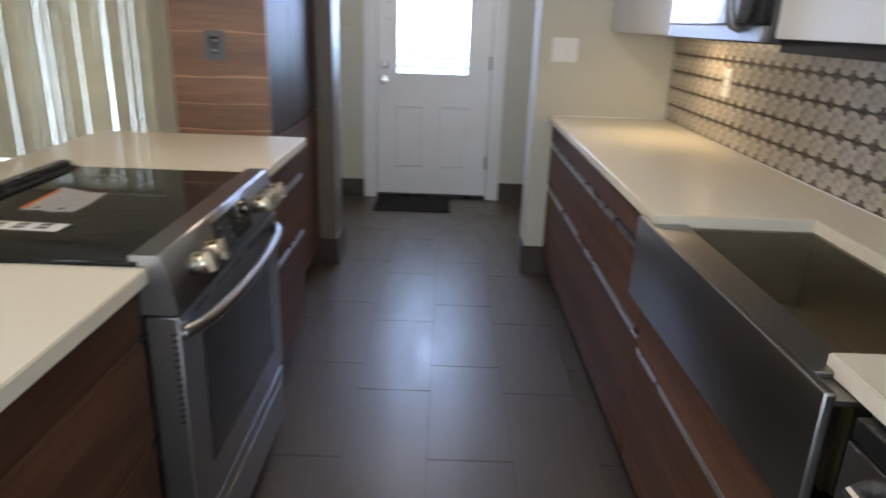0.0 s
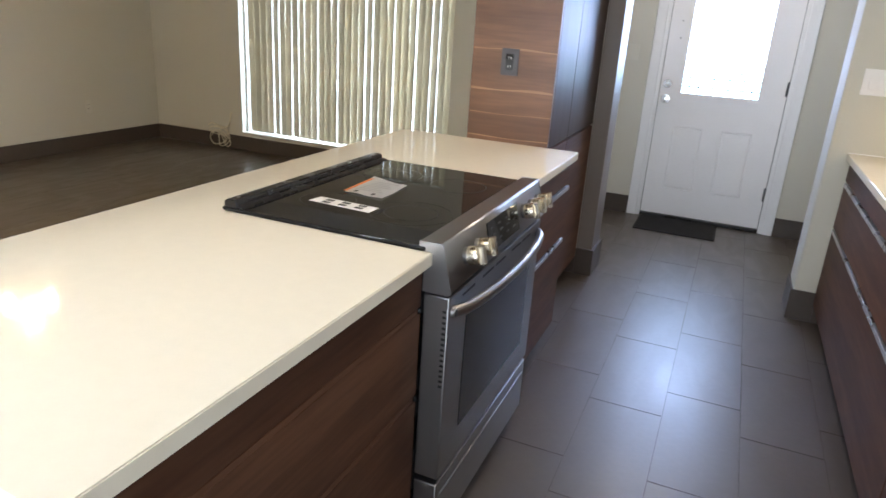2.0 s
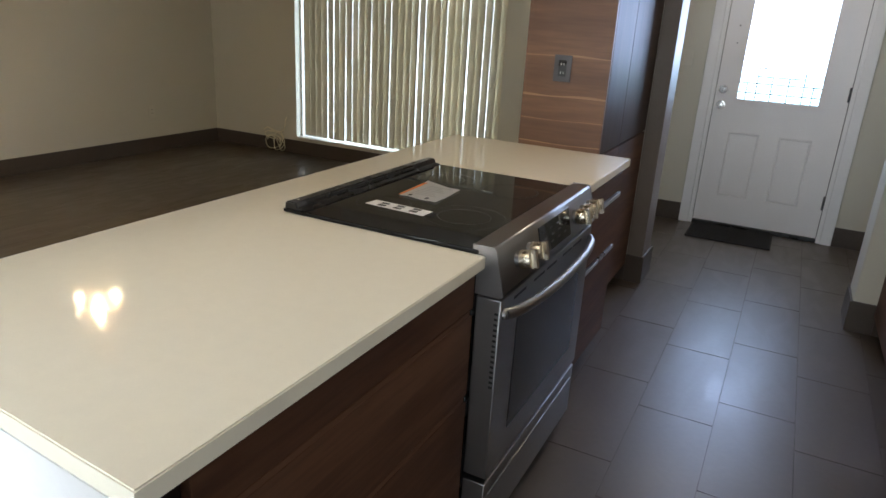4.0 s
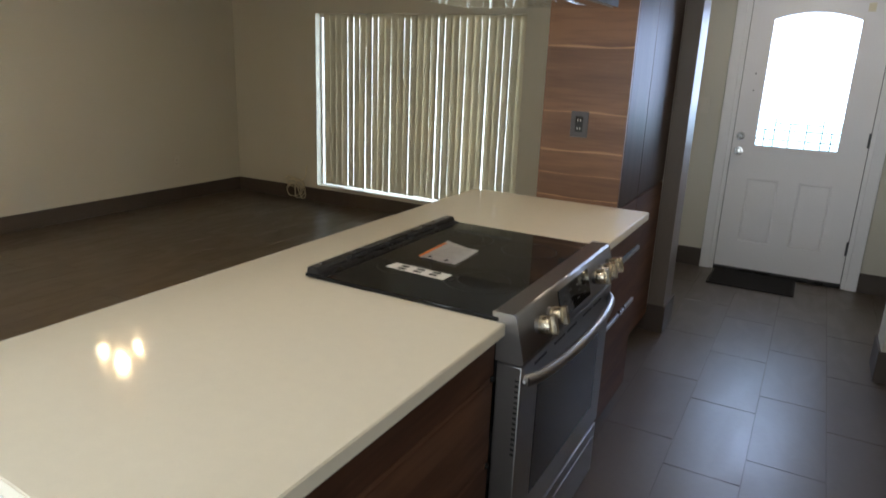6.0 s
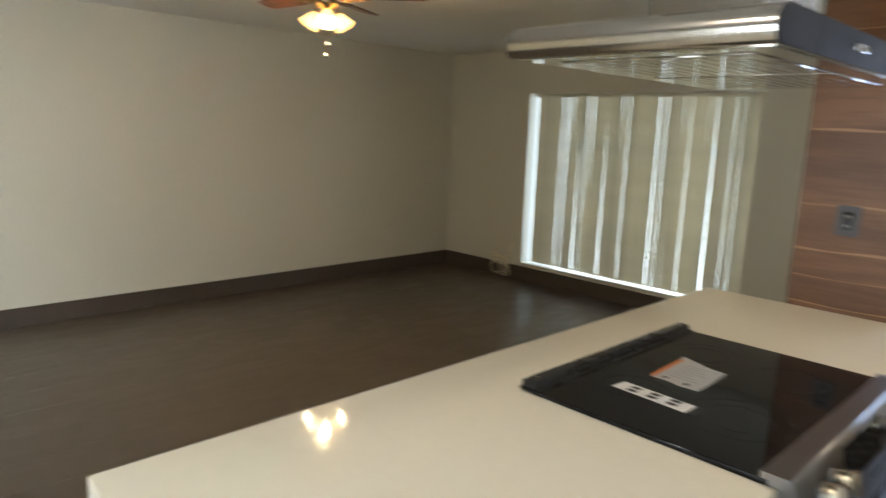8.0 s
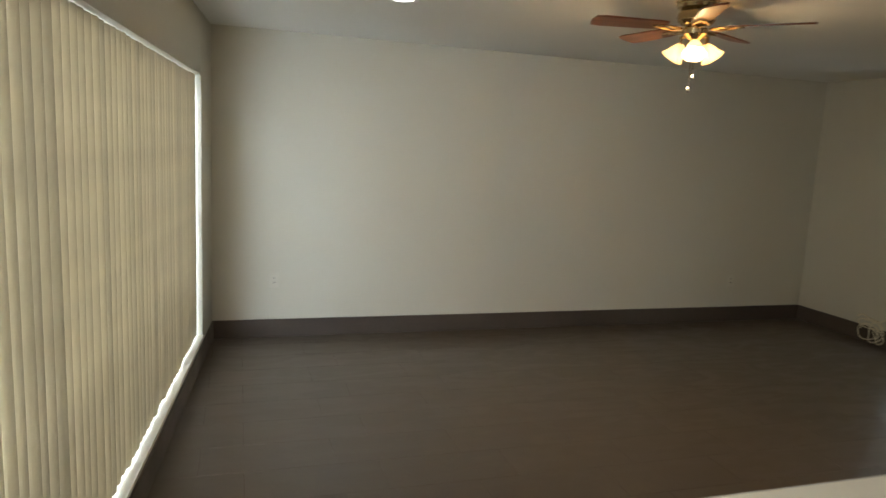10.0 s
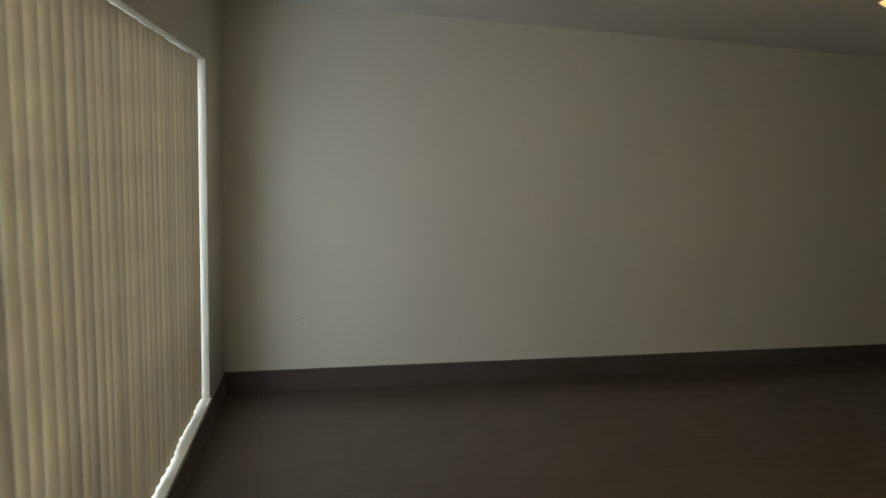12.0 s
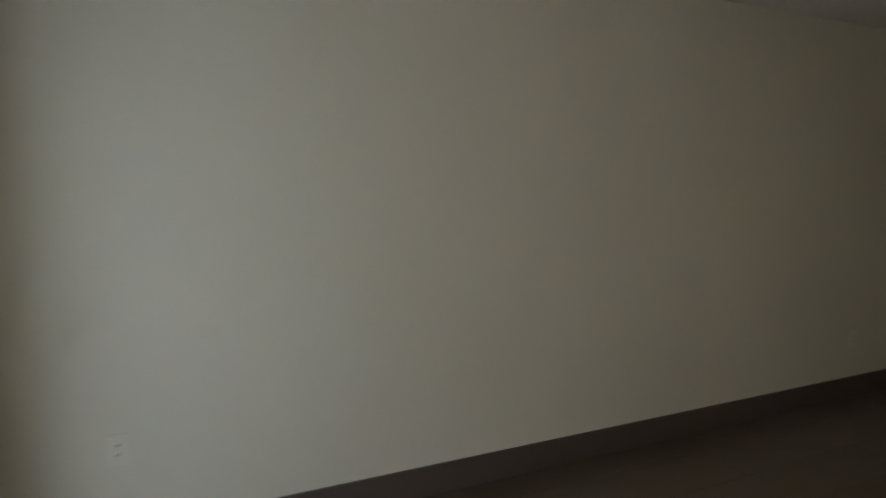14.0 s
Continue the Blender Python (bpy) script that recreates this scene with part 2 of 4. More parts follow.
OVENGLASS.node_tree.nodes["Principled BSDF"].inputs["Specular IOR Level"].default_value = 0.3
PLASTICW = material("white_plastic", (0.82, 0.81, 0.79), 0.35, var=0.02)
WALLPL = material("almond_wall_plate", (0.59, 0.567, 0.485), 0.4, var=0.02)
CABWHITE = material("white_cabinet_lacquer", (0.78, 0.775, 0.76), 0.42, var=0.015, scale=2, bump=0.0)
SLAT = translucent("beige_vinyl_slat", (0.565, 0.513, 0.392), 0.165)
BLADE = wood("reddish_fan_blade_wood", (0.14, 0.045, 0.018), (0.26, 0.10, 0.045), 0.35, axis=0, streak=0, coat=0.2)
SHADE = translucent("lit_frosted_glass", (0.97, 0.84, 0.60), 0.85)
sb = SHADE.node_tree.nodes["Principled BSDF"]
sb.inputs["Emission Color"].default_value, sb.inputs["Emission Strength"].default_value = (1.0, 0.70, 0.34, 1), 2.8
GLASS = clear_glass("clear_glass")
LEAD = material("dark_lead_came", (0.10, 0.105, 0.11), 0.4, 0.8)
CORD = material("cream_cord", (0.72, 0.66, 0.50), 0.6, var=0.08)
TILE_L = material("backsplash_pale_glaze", (0.50, 0.455, 0.39), 0.3, var=0.07, scale=12, random_tint=0.08)
TILE_M = material("backsplash_grey_glaze", (0.37, 0.335, 0.29), 0.3, var=0.07, scale=12, random_tint=0.08)
TILE_D = material("backsplash_dark_glaze", (0.070, 0.046, 0.030), 0.3, var=0.1, scale=12)
CONCRETE = material("pale_concrete", (0.42, 0.40, 0.37), 0.85, var=0.12, scale=2, grain=60, bump=0.1)
LEAF = material("green_leaves", (0.10, 0.17, 0.06), 0.6, var=0.35, scale=12, random_tint=0.1)
LED = glowing("white_lamp_lens", (1.0, 0.97, 0.92), 6.0)

# ---- mesh helpers ----
ORIGIN = {}


def box(bm, x0, x1, y0, y1, z0, z1, bevel=0.0, seg=2):
    r = bmesh.ops.create_cube(bm, size=1.0)
    vs = r["verts"]
    for v in vs:
        v.co = Vector((x0 + (v.co.x + 0.5) * (x1 - x0), y0 + (v.co.y + 0.5) * (y1 - y0), z0 + (v.co.z + 0.5) * (z1 - z0)))
    if bevel:
        es = list({e for v in vs for e in v.link_edges})
        bmesh.ops.bevel(bm, geom=es, offset=bevel, segments=seg, affect="EDGES", profile=0.5)
    return bm


def one_box(*a, **k):
    return box(bmesh.new(), *a, **k)


def rod(bm, p0, p1, r0, r1=None, seg=16, bevel=0.0):
    p0, p1 = Vector(p0), Vector(p1)
    d = p1 - p0
    m = Matrix.Translation((p0 + p1) / 2) @ d.to_track_quat("Z", "Y").to_matrix().to_4x4()
    r = bmesh.ops.create_cone(bm, cap_ends=True, segments=seg, radius1=r0, radius2=r0 if r1 is None else r1, depth=d.length, matrix=m)
    if bevel:
        es = [e for e in {e for v in r["verts"] for e in v.link_edges} if len(e.link_faces) == 2 and max(len(f.verts) for f in e.link_faces) > 4]
        bmesh.ops.bevel(bm, geom=es, offset=bevel, segments=2, affect="EDGES", profile=0.5)
    return bm


def lathe(profile, centre, seg=32):
    """A turned shape from (radius, height) pairs about the vertical through centre."""
    bm = bmesh.new()
    cx, cy, cz = centre
    rings = []
    for r, z in profile:
        rings.append([bm.verts.new((cx + r * math.cos(2 * math.pi * i / seg), cy + r * math.sin(2 * math.pi * i / seg), cz + z)) for i in range(seg)])
    for a, b in zip(rings, rings[1:]):
        for i in range(seg):
            bm.faces.new((a[i], a[(i + 1) % seg], b[(i + 1) % seg], b[i]))
    for ring in (rings[0], rings[-1]):
        if (ring[0].co - ring[seg // 2].co).length > 1e-4:
            bm.faces.new(ring)
    bmesh.ops.recalc_face_normals(bm, faces=bm.faces)
    return bm


def sweep(points, radius, seg=10, closed=False, flat=1.0):
    """A tube along a line of points; flat squeezes it upright."""
    bm = bmesh.new()
    pts = [Vector(p) for p in points]
    rings = []
    for i, p in enumerate(pts):
        d = (pts[min(i + 1, len(pts) - 1)] - pts[max(i - 1, 0)]).normalized()
        up = Vector((0, 0, 1)) if abs(d.z) < 0.95 else Vector((1, 0, 0))
        s = d.cross(up).normalized()
        u = s.cross(d)
        rings.append([bm.verts.new(p + s * (radius * math.cos(2 * math.pi * k / seg)) + u * (radius * flat * math.sin(2 * math.pi * k / seg))) for k in range(seg)])
    for a, b in zip(rings, rings[1:]):
        for k in range(seg):
            bm.faces.new((a[k], a[(k + 1) % seg], b[(k + 1) % seg], b[k]))
    bm.faces.new(rings[0])
    bm.faces.new(rings[-1])
    bmesh.ops.recalc_face_normals(bm, faces=bm.faces)
    return bm


def prism(outline, axis, a, b):
    """An outline of two coordinates pushed along an axis from a to b."""
    bm = bmesh.new()

    def at(u, v, w):
        return {"x": (w, u, v), "y": (u, w, v), "z": (u, v, w)}[axis]
    lo = [bm.verts.new(at(u, v, a)) for u, v in outline]
    hi = [bm.verts.new(at(u, v, b)) for u, v in outline]
    bm.faces.new(lo)
    bm.faces.new(hi)
    n = len(outline)
    for i in range(n):
        bm.faces.new((lo[i], lo[(i + 1) % n], hi[(i + 1) % n], hi[i]))
    bmesh.ops.recalc_face_normals(bm, faces=bm.faces)
    return bm


def mesh_of(name, bm, mats, smooth=True):
    me = bpy.data.meshes.new(name)
    bm.to_mesh(me)
    bm.free()
    for m in (mats if isinstance(mats, (list, tuple)) else [mats]):
        me.materials.append(m)
    if smooth:
        me.polygons.foreach_set("use_smooth", [True] * len(me.polygons))
        me.set_sharp_from_angle(angle=radians(35))
        # broad flat faces keep their own normal; the small faces round the edges are shaded smooth
        me.polygons.foreach_set("use_smooth", [not (p.area > 0.001 and max(abs(c) for c in p.normal) > 0.9999) for p in me.polygons])
    return me


def part(name, bm, mats, parent, label=""):
    """Links a bmesh in world coordinates as one mesh under a thing or a part."""
    o = ORIGIN[parent.name]
    bmesh.ops.translate(bm, verts=bm.verts, vec=-o)
    ob = new(name, mesh_of(name, bm, mats))
    ob.parent = parent
    ORIGIN[ob.name] = o
    if label:
        tagged(ob, label)
    return ob


def thing(name, at, label, category, group="", kind=""):
    ob = new(name)
    ob.location = at
    ORIGIN[ob.name] = Vector(at)
    return tagged(ob, label, category, group, kind)


def solo(name, bm, mats, at, label, category, group="", kind=""):
    """A thing that is one mesh."""
    bmesh.ops.translate(bm, verts=bm.verts, vec=-Vector(at))
    ob = new(name, mesh_of(name, bm, mats))
    ob.location = at
    ORIGIN[ob.name] = Vector(at)
    return tagged(ob, label, category, group, kind)


def structure(name, bm, mats, label):
    ob = new(name, mesh_of(name, bm, mats))
    ORIGIN[ob.name] = Vector((0, 0, 0))
    return tagged(ob, label, name.split("_")[0], kind="structure")


# ---- the shell ----
CEILING = 2.33
WEST, NORTH, EAST, SOUTH = -5.085, 4.14, 1.765, -1.458
SKEW = -0.083      # the south wall runs slightly out of square


def skew(bm):
    for v in bm.verts:
        v.co.y += SKEW * (v.co.x - WEST)
    return bm


def wall_x(name, x0, x1, y0, y1, holes, label):
    """A wall along x with openings (x0, x1, z0, z1) that go through it."""
    bm = bmesh.new()
    x = x0
    for a, b, lo, hi in sorted(holes):
        box(bm, x, a, y0, y1, 0, CEILING)
        if lo > 0:
            box(bm, a, b, y0, y1, 0, lo)
        if hi < CEILING:
            box(bm, a, b, y0, y1, hi, CEILING)
        x = b
    box(bm, x, x1, y0, y1, 0, CEILING)
    bmesh.ops.remove_doubles(bm, verts=bm.verts, dist=1e-5)
    if name == "wall_south":
        skew(bm)
    return structure(name, bm, PAINT, label)


NWIN = (-3.965, -1.705, 0.165, 1.905)
SWIN = (-4.57, -0.62, 0.165, 1.930)
wall_x("wall_north", WEST - 0.15, EAST + 0.15, NORTH, NORTH + 0.15, [NWIN, (-0.005, 0.94, 0, 2.065)], "warm white painted drywall with window and front door")
wall_x("wall_south", WEST - 0.15, -0.45, SOUTH - 0.25, SOUTH, [SWIN], "warm white painted drywall with a wide window")
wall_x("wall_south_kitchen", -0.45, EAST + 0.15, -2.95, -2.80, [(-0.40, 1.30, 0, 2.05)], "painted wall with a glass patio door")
structure("wall_west", one_box(WEST - 0.15, WEST, SOUTH - 0.02, NORTH, 0, CEILING), PAINT, "long plain warm white painted wall")
structure("wall_east", one_box(EAST, EAST + 0.15, -2.80, NORTH, 0, CEILING), PAINT, "kitchen wall behind the counter")
structure("wall_kitchen_return", one_box(-0.60, -0.45, -2.95, SOUTH - 0.25 + SKEW * (-0.55 - WEST), 0, CEILING), PAINT, "plain painted wall")
structure("wall_stub_right", one_box(1.045, EAST, 2.48, 2.73, 0, CEILING, bevel=0.006), PAINT, "painted wall end between kitchen and entry")
structure("wall_stub_left", one_box(-0.52, -0.05, 2.52, 2.77, 0, CEILING, bevel=0.006), PAINT, "painted wall end beside the pantry")
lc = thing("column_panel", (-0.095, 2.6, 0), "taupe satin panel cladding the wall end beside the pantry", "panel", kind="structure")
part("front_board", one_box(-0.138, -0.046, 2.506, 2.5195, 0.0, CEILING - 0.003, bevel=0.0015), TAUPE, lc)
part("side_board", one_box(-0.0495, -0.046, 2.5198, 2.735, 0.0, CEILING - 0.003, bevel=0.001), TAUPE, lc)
structure("wall_entry", one_box(-0.52, -0.40, 2.77, NORTH, 0, CEILING), PAINT, "plain painted entry wall")
structure("ceiling", one_box(WEST - 0.15, EAST + 0.15, -2.95, NORTH + 0.15, CEILING, CEILING + 0.12), CEIL, "flat white painted ceiling")
structure("ground", one_box(-60, 60, -60, 60, -0.30, -0.16), CONCRETE, "pale concrete ground outside")


def baseboard(name, x0, x1, y0, y1, h=0.143):
    bm = one_box(x0, x1, y0, y1, 0.0, h, bevel=0.002, seg=1)
    if name == "baseboard_south":
        skew(bm)
    ob = structure(name, bm, BASETILE, "dark grey porcelain tile baseboard")
    ob["category"] = "baseboard"


T = 0.012
baseboard("baseboard_west", WEST, WEST + T, SOUTH + T, NORTH - T)
baseboard("baseboard_north", WEST, -0.52, NORTH - T, NORTH)
baseboard("baseboard_south", WEST, -0.45, SOUTH, SOUTH + T)
baseboard("baseboard_entry_left", -0.40, -0.075, NORTH - T, NORTH)
baseboard("baseboard_entry_right", 1.012, EAST, NORTH - T, NORTH)
baseboard("baseboard_stub_left_front", -0.138, -0.045 + T, 2.5055 - T, 2.5055, 0.165)
baseboard("baseboard_stub_left_end", -0.0455, -0.045 + T, 2.5055, 2.77 + T, 0.165)
baseboard("baseboard_stub_right_front", 1.045 - T, 1.16, 2.48 - T, 2.48, 0.165)
baseboard("baseboard_stub_right_toe", 1.1605, 1.2205, 2.48 - T, 2.48, 0.10)
baseboard("baseboard_stub_left_toe", -0.20, -0.1385, 2.5075, 2.5195, 0.10)
baseboard("baseboard_stub_right_end", 1.045 - T, 1.045, 2.48, 2.73 + T, 0.165)
baseboard("baseboard_stub_right_back", 1.045, EAST, 2.73, 2.73 + T)
baseboard("baseboard_pantry_back", -0.52 - T, -0.52, 1.56, NORTH - T)


# ---- windows and blinds ----
def window(name, win, y_in, y_glass, label, slant=lambda b: b, rim=0.022):
    """Sliding window: white frame, meeting stile, panes and a sill that lines the opening."""
    x0, x1, z0, z1 = win
    w = thing(name, ((x0 + x1) / 2, y_glass, z0), label, "window", kind="structure")
    d = 0.03
    bm = bmesh.new()
    for a, b, c, e in ((x0, x0 + rim, z0, z1), (x1 - rim, x1, z0, z1), (x0 + rim, x1 - rim, z0, z0 + rim), (x0 + rim, x1 - rim, z1 - rim, z1)):
        box(bm, a, b, y_glass - d, y_glass + d, c, e, bevel=0.004, seg=1)
    part("window_frame", slant(bm), TRIM, w)
    xm = (x0 + x1) / 2
    for a, b in ((x0 + rim, xm - 0.0005), (xm + 0.0005, x1 - rim)):
        p = part("pane", slant(one_box(a, b, y_glass - 0.003, y_glass + 0.003, z0 + rim, z1 - rim)), GLASS, w)
        p.visible_shadow = False
    lo, hi = sorted((y_in, y_glass))
    sy0, sy1 = (lo - 0.012, hi - d - 0.002) if y_in < y_glass else (lo + d + 0.002, hi + 0.012)
    part("window_sill", slant(one_box(x0 + 0.001, x1 - 0.001, sy0, sy1, z0 - 0.001, z0 + 0.018, bevel=0.004)), WALLPL, w, "off-white painted sill")
    return w


window("window_north", NWIN, NORTH, NORTH + 0.105, "white framed sliding window behind vertical blinds")
sw = window("window_south", SWIN, SOUTH, SOUTH - 0.135, "wide white framed sliding window behind vertical blinds", skew, 0.05)


for z in (0.818, 0.504):
    part("frame_screw", skew(rod(bmesh.new(), (SWIN[0] + 0.001, SOUTH - 0.05, z), (SWIN[0] + 0.006, SOUTH - 0.05, z), 0.008, seg=10)), INK, sw, "small dark screw head")


def slat_mesh(height, bow, width=0.089):
    """One vinyl slat, bowed across its width, hung from its top."""
    bm = bmesh.new()
    n = 6
    rows = []
    for z in (0.0, -height):
        row = []
        for s in (1, -1):
            for i in range(n + 1):
                u = (i / n - 0.5) if s > 0 else (0.5 - i / n)
                row.append(bm.verts.new((u * width, bow * (1 - 4 * u * u) + s * 0.0007, z)))
        rows.append(row)
    k = len(rows[0])
    for i in range(k):
        bm.faces.new((rows[0][i], rows[0][(i + 1) % k], rows[1][(i + 1) % k], rows[1][i]))
    bm.faces.new(rows[0])
    bm.faces.new(rows[1])
    bmesh.ops.recalc_face_normals(bm, faces=bm.faces)
    return mesh_of("slat", bm, SLAT)


def vertical_blinds(win, y, turn, jitter, gap0, gap1, label, slope=0.0, lean=0.0, pitch=0.08, ajar=()):
    out = -1 if slope else 1
    x0, x1, z0, z1 = win
    b = thing("vertical_blinds", ((x0 + x1) / 2, y, z1), label, "blinds")
    rail_bm = one_box(x0 + 0.006, x1 - 0.006, min(y + 0.018 * out, y + 0.045 * out), max(y + 0.018 * out, y + 0.045 * out), z1 - 0.036, z1 - 0.002, bevel=0.004)
    for v in rail_bm.verts:
        v.co.y += slope * (v.co.x - WEST)
    part("headrail", rail_bm, PLASTICW, b)
    me = slat_mesh(z1 - z0 - 0.007 - (0.024 if slope else 0.033), 0.013 if slope else 0.0022)
    n = round((x1 - x0 - gap0 - gap1) / pitch)
    for i in range(n):
        o = new("slat", me)
        o.parent = b
        o.location = (x0 + gap0 + pitch / 2 + (x1 - x0 - gap0 - gap1 - pitch) * i / (n - 1) - (x0 + x1) / 2, 0, -0.007)
        o.location.y = slope * (o.location.x + (x0 + x1) / 2 - WEST)
        o.location.z += random.uniform(0.0, 0.006)
        open_more = -4.2 if i in ajar else 0.0
        # each slat hangs a little out of plumb, so the gaps narrow and widen along their height
        o.rotation_euler = (random.uniform(-0.003, 0.003), 0 if slope else random.uniform(-0.0012, 0.0012), math.atan(slope) + radians(turn + open_more + lean * i / n + random.uniform(-jitter, jitter)))
    return b


vertical_blinds(NWIN, NORTH + 0.045, -11.9, 1.1, 0.074, 0.0, "beige vinyl vertical blinds, nearly closed with bright gaps", lean=-6.6, pitch=0.0735, ajar=(4, 5, 8, 13, 18, 21, 24, 27))
vertical_blinds(SWIN, SOUTH - 0.048, -16, 4, 0.024, 0.22, "closed beige vinyl vertical blinds on the wide window", SKEW, pitch=0.0735)

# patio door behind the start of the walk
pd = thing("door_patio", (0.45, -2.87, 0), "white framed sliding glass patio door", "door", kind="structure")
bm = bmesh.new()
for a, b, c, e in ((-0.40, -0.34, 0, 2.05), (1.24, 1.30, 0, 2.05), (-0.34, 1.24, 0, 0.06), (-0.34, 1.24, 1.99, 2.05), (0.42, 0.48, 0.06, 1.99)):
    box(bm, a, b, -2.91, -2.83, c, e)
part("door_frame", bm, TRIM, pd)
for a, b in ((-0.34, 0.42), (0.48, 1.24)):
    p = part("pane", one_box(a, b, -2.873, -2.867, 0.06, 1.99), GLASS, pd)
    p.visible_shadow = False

# ---- front door ----
DX0, DX1, DZ0, DZ1, DY = 0.028, 0.907, 0.03, 2.045, 4.165
fd = thing("door_front", ((DX0 + DX1) / 2, DY, 0), "white half-glass front door with two raised panels, closed", "door", kind="structure")
GX0, GX1, GZ0, GZS, GZT = 0.183, 0.724, 0.985, 1.875, 1.925


def arch(x0, x1, z0, zs, zt, n=12):
    pts = [(x0, z0), (x1, z0)]
    for i in range(n + 1):
        u = 1 - i / n
        pts.append((x0 + (x1 - x0) * u, zs + (zt - zs) * (1 - (2 * u - 1) ** 2)))
    return pts


def ring_prism(outer, inner, y0, y1):
    """A frame between two outlines of equal length in x and z."""
    bm = bmesh.new()
    n = len(outer)
    v = [[bm.verts.new((p[0], y, p[1])) for p in o] for y in (y0, y1) for o in (outer, inner)]
    of, inf, ob_, ib = v
    for i in range(n):
        j = (i + 1) % n
        bm.faces.new((of[i], of[j], inf[j], inf[i]))
        bm.faces.new((ob_[i], ob_[j], ib[j], ib[i]))
        bm.faces.new((of[i], of[j], ob_[j], ob_[i]))
        bm.faces.new((inf[i], inf[j], ib[j], ib[i]))
    bmesh.ops.recalc_face_normals(bm, faces=bm.faces)
    return bm


glass_line = arch(GX0, GX1, GZ0, GZS, GZT)
n_arc = len(glass_line) - 2
door_line = [(DX0, GZ0 - 0.20), (DX1, GZ0 - 0.20)] + [(DX1 + (DX0 - DX1) * i / (n_arc - 1), DZ1) for i in range(n_arc)]
part("door_leaf_upper", ring_prism(door_line, glass_line, DY, DY + 0.044), DOORW, fd)
bm = bmesh.new()
PX = ((0.172, 0.388), (0.522, 0.738))
PZ0, PZ1 = 0.245, 0.735
zt = GZ0 - 0.20
xs = [DX0, PX[0][0], PX[0][1], PX[1][0], PX[1][1], DX1]
for i in range(0, 5, 2):
    box(bm, xs[i], xs[i + 1], DY, DY + 0.044, DZ0, zt)
for a, b in PX:
    box(bm, a, b, DY, DY + 0.044, DZ0, PZ0)
    box(bm, a, b, DY, DY + 0.044, PZ1, zt)
bmesh.ops.remove_doubles(bm, verts=bm.verts, dist=1e-5)
part("door_leaf_lower", bm, DOORW, fd)
for a, b in PX:
    bm = one_box(a, b, DY + 0.0012, DY + 0.036, PZ0, PZ1)
    for wide, deep in ((0.006, 0.009), (0.010, 0.0), (0.006, -0.008)):
        f = min((q for q in bm.faces if abs(q.calc_center_median().x - (a + b) / 2) < 0.01 and abs(q.calc_center_median().z - (PZ0 + PZ1) / 2) < 0.01 and abs(q.normal.y) > 0.9), key=lambda q: q.calc_center_median().y)
        bmesh.ops.inset_region(bm, faces=[f], thickness=wide)
        bmesh.ops.translate(bm, verts=f.verts, vec=(0, deep, 0))
    part("raised_panel", bm, DOORW, fd)
outer = arch(GX0 - 0.028, GX1 + 0.028, GZ0 - 0.028, GZS + 0.02, GZT + 0.028)
part("glass_moulding", ring_prism(outer, glass_line, DY - 0.012, DY - 0.0005), DOORW, fd)
low = [(GX0, GZ0), (GX1, GZ0), (GX1, GZ0 + 0.20), (GX0, GZ0 + 0.20)]
p = part("textured_pane", prism(low, "y", DY + 0.020, DY + 0.026), clear_glass("green_textured_glass", (0.50, 0.62, 0.53)), fd, "greenish textured glass band")
p.visible_shadow = False
high = [(GX0, GZ0 + 0.201), (GX1, GZ0 + 0.201)] + glass_line[2:]
p = part("leaded_pane", prism(high, "y", DY + 0.02, DY + 0.026), GLASS, fd)
p.visible_shadow = False
bm = bmesh.new()
for x in (0.235, 0.30, 0.40, 0.51, 0.61, 0.672):
    box(bm, x - 0.004, x + 0.004, DY + 0.012, DY + 0.019, GZ0, GZ0 + (0.23 if x in (0.30, 0.61) else 0.17 if x in (0.40, 0.51) else 0.12))
for z, a, b in ((GZ0 + 0.05, GX0, GX1), (GZ0 + 0.12, GX0, GX1), (GZ0 + 0.17, 0.30, 0.61), (GZ0 + 0.23, 0.30, 0.61)):
    box(bm, a, b, DY + 0.0145, DY + 0.0185, z - 0.004, z + 0.004)
part("lead_came", bm, LEAD, fd, "dark lead lines low in the glass")
kn = lathe([(0.002, -0.058), (0.02, -0.056), (0.027, -0.044), (0.025, -0.03), (0.012, -0.022), (0.012, -0.008), (0.032, -0.006), (0.033, 0.0)], (0, 0, 0), 24)
bmesh.ops.rotate(kn, verts=kn.verts, cent=(0, 0, 0), matrix=Matrix.Rotation(radians(-90), 3, "X"))
bmesh.ops.translate(kn, verts=kn.verts, vec=(0.078, DY, 0.93))
part("door_knob", kn, CHROME, fd, "polished chrome knob")
db = bmesh.new()
rod(db, (0.078, DY, 1.045), (0.078, DY - 0.014, 1.045), 0.032, 0.029, 24, 0.002)
box(db, 0.072, 0.084, DY - 0.034, DY - 0.013, 1.03, 1.06, bevel=0.003)
part("deadbolt", db, CHROME, fd, "chrome deadbolt with thumb turn")
# thin tan rectangle right of the glass, near the top of the leaf
part("tan_patch", one_box(0.742, 0.786, DY - 0.0008, DY - 0.0002, 1.93, 1.985), CORD, fd, "small tan patch near the top of the door")
for z in (1.38, 1.50):
    part("screw", rod(bmesh.new(), (0.115, DY, z), (0.115, DY - 0.003, z), 0.005), LEAD, fd)
for z in (0.30, 1.08, 1.84):
    part("hinge", rod(bmesh.new(), (DX1 - 0.004, DY - 0.009, z - 0.05), (DX1 - 0.004, DY - 0.009, z + 0.05), 0.0085, seg=10), LEAD, fd, "dark door hinge")
bm = bmesh.new()
box(bm, -0.005, DX0 - 0.003, NORTH - 0.004, DY + 0.06, 0, 2.065, bevel=0.003)
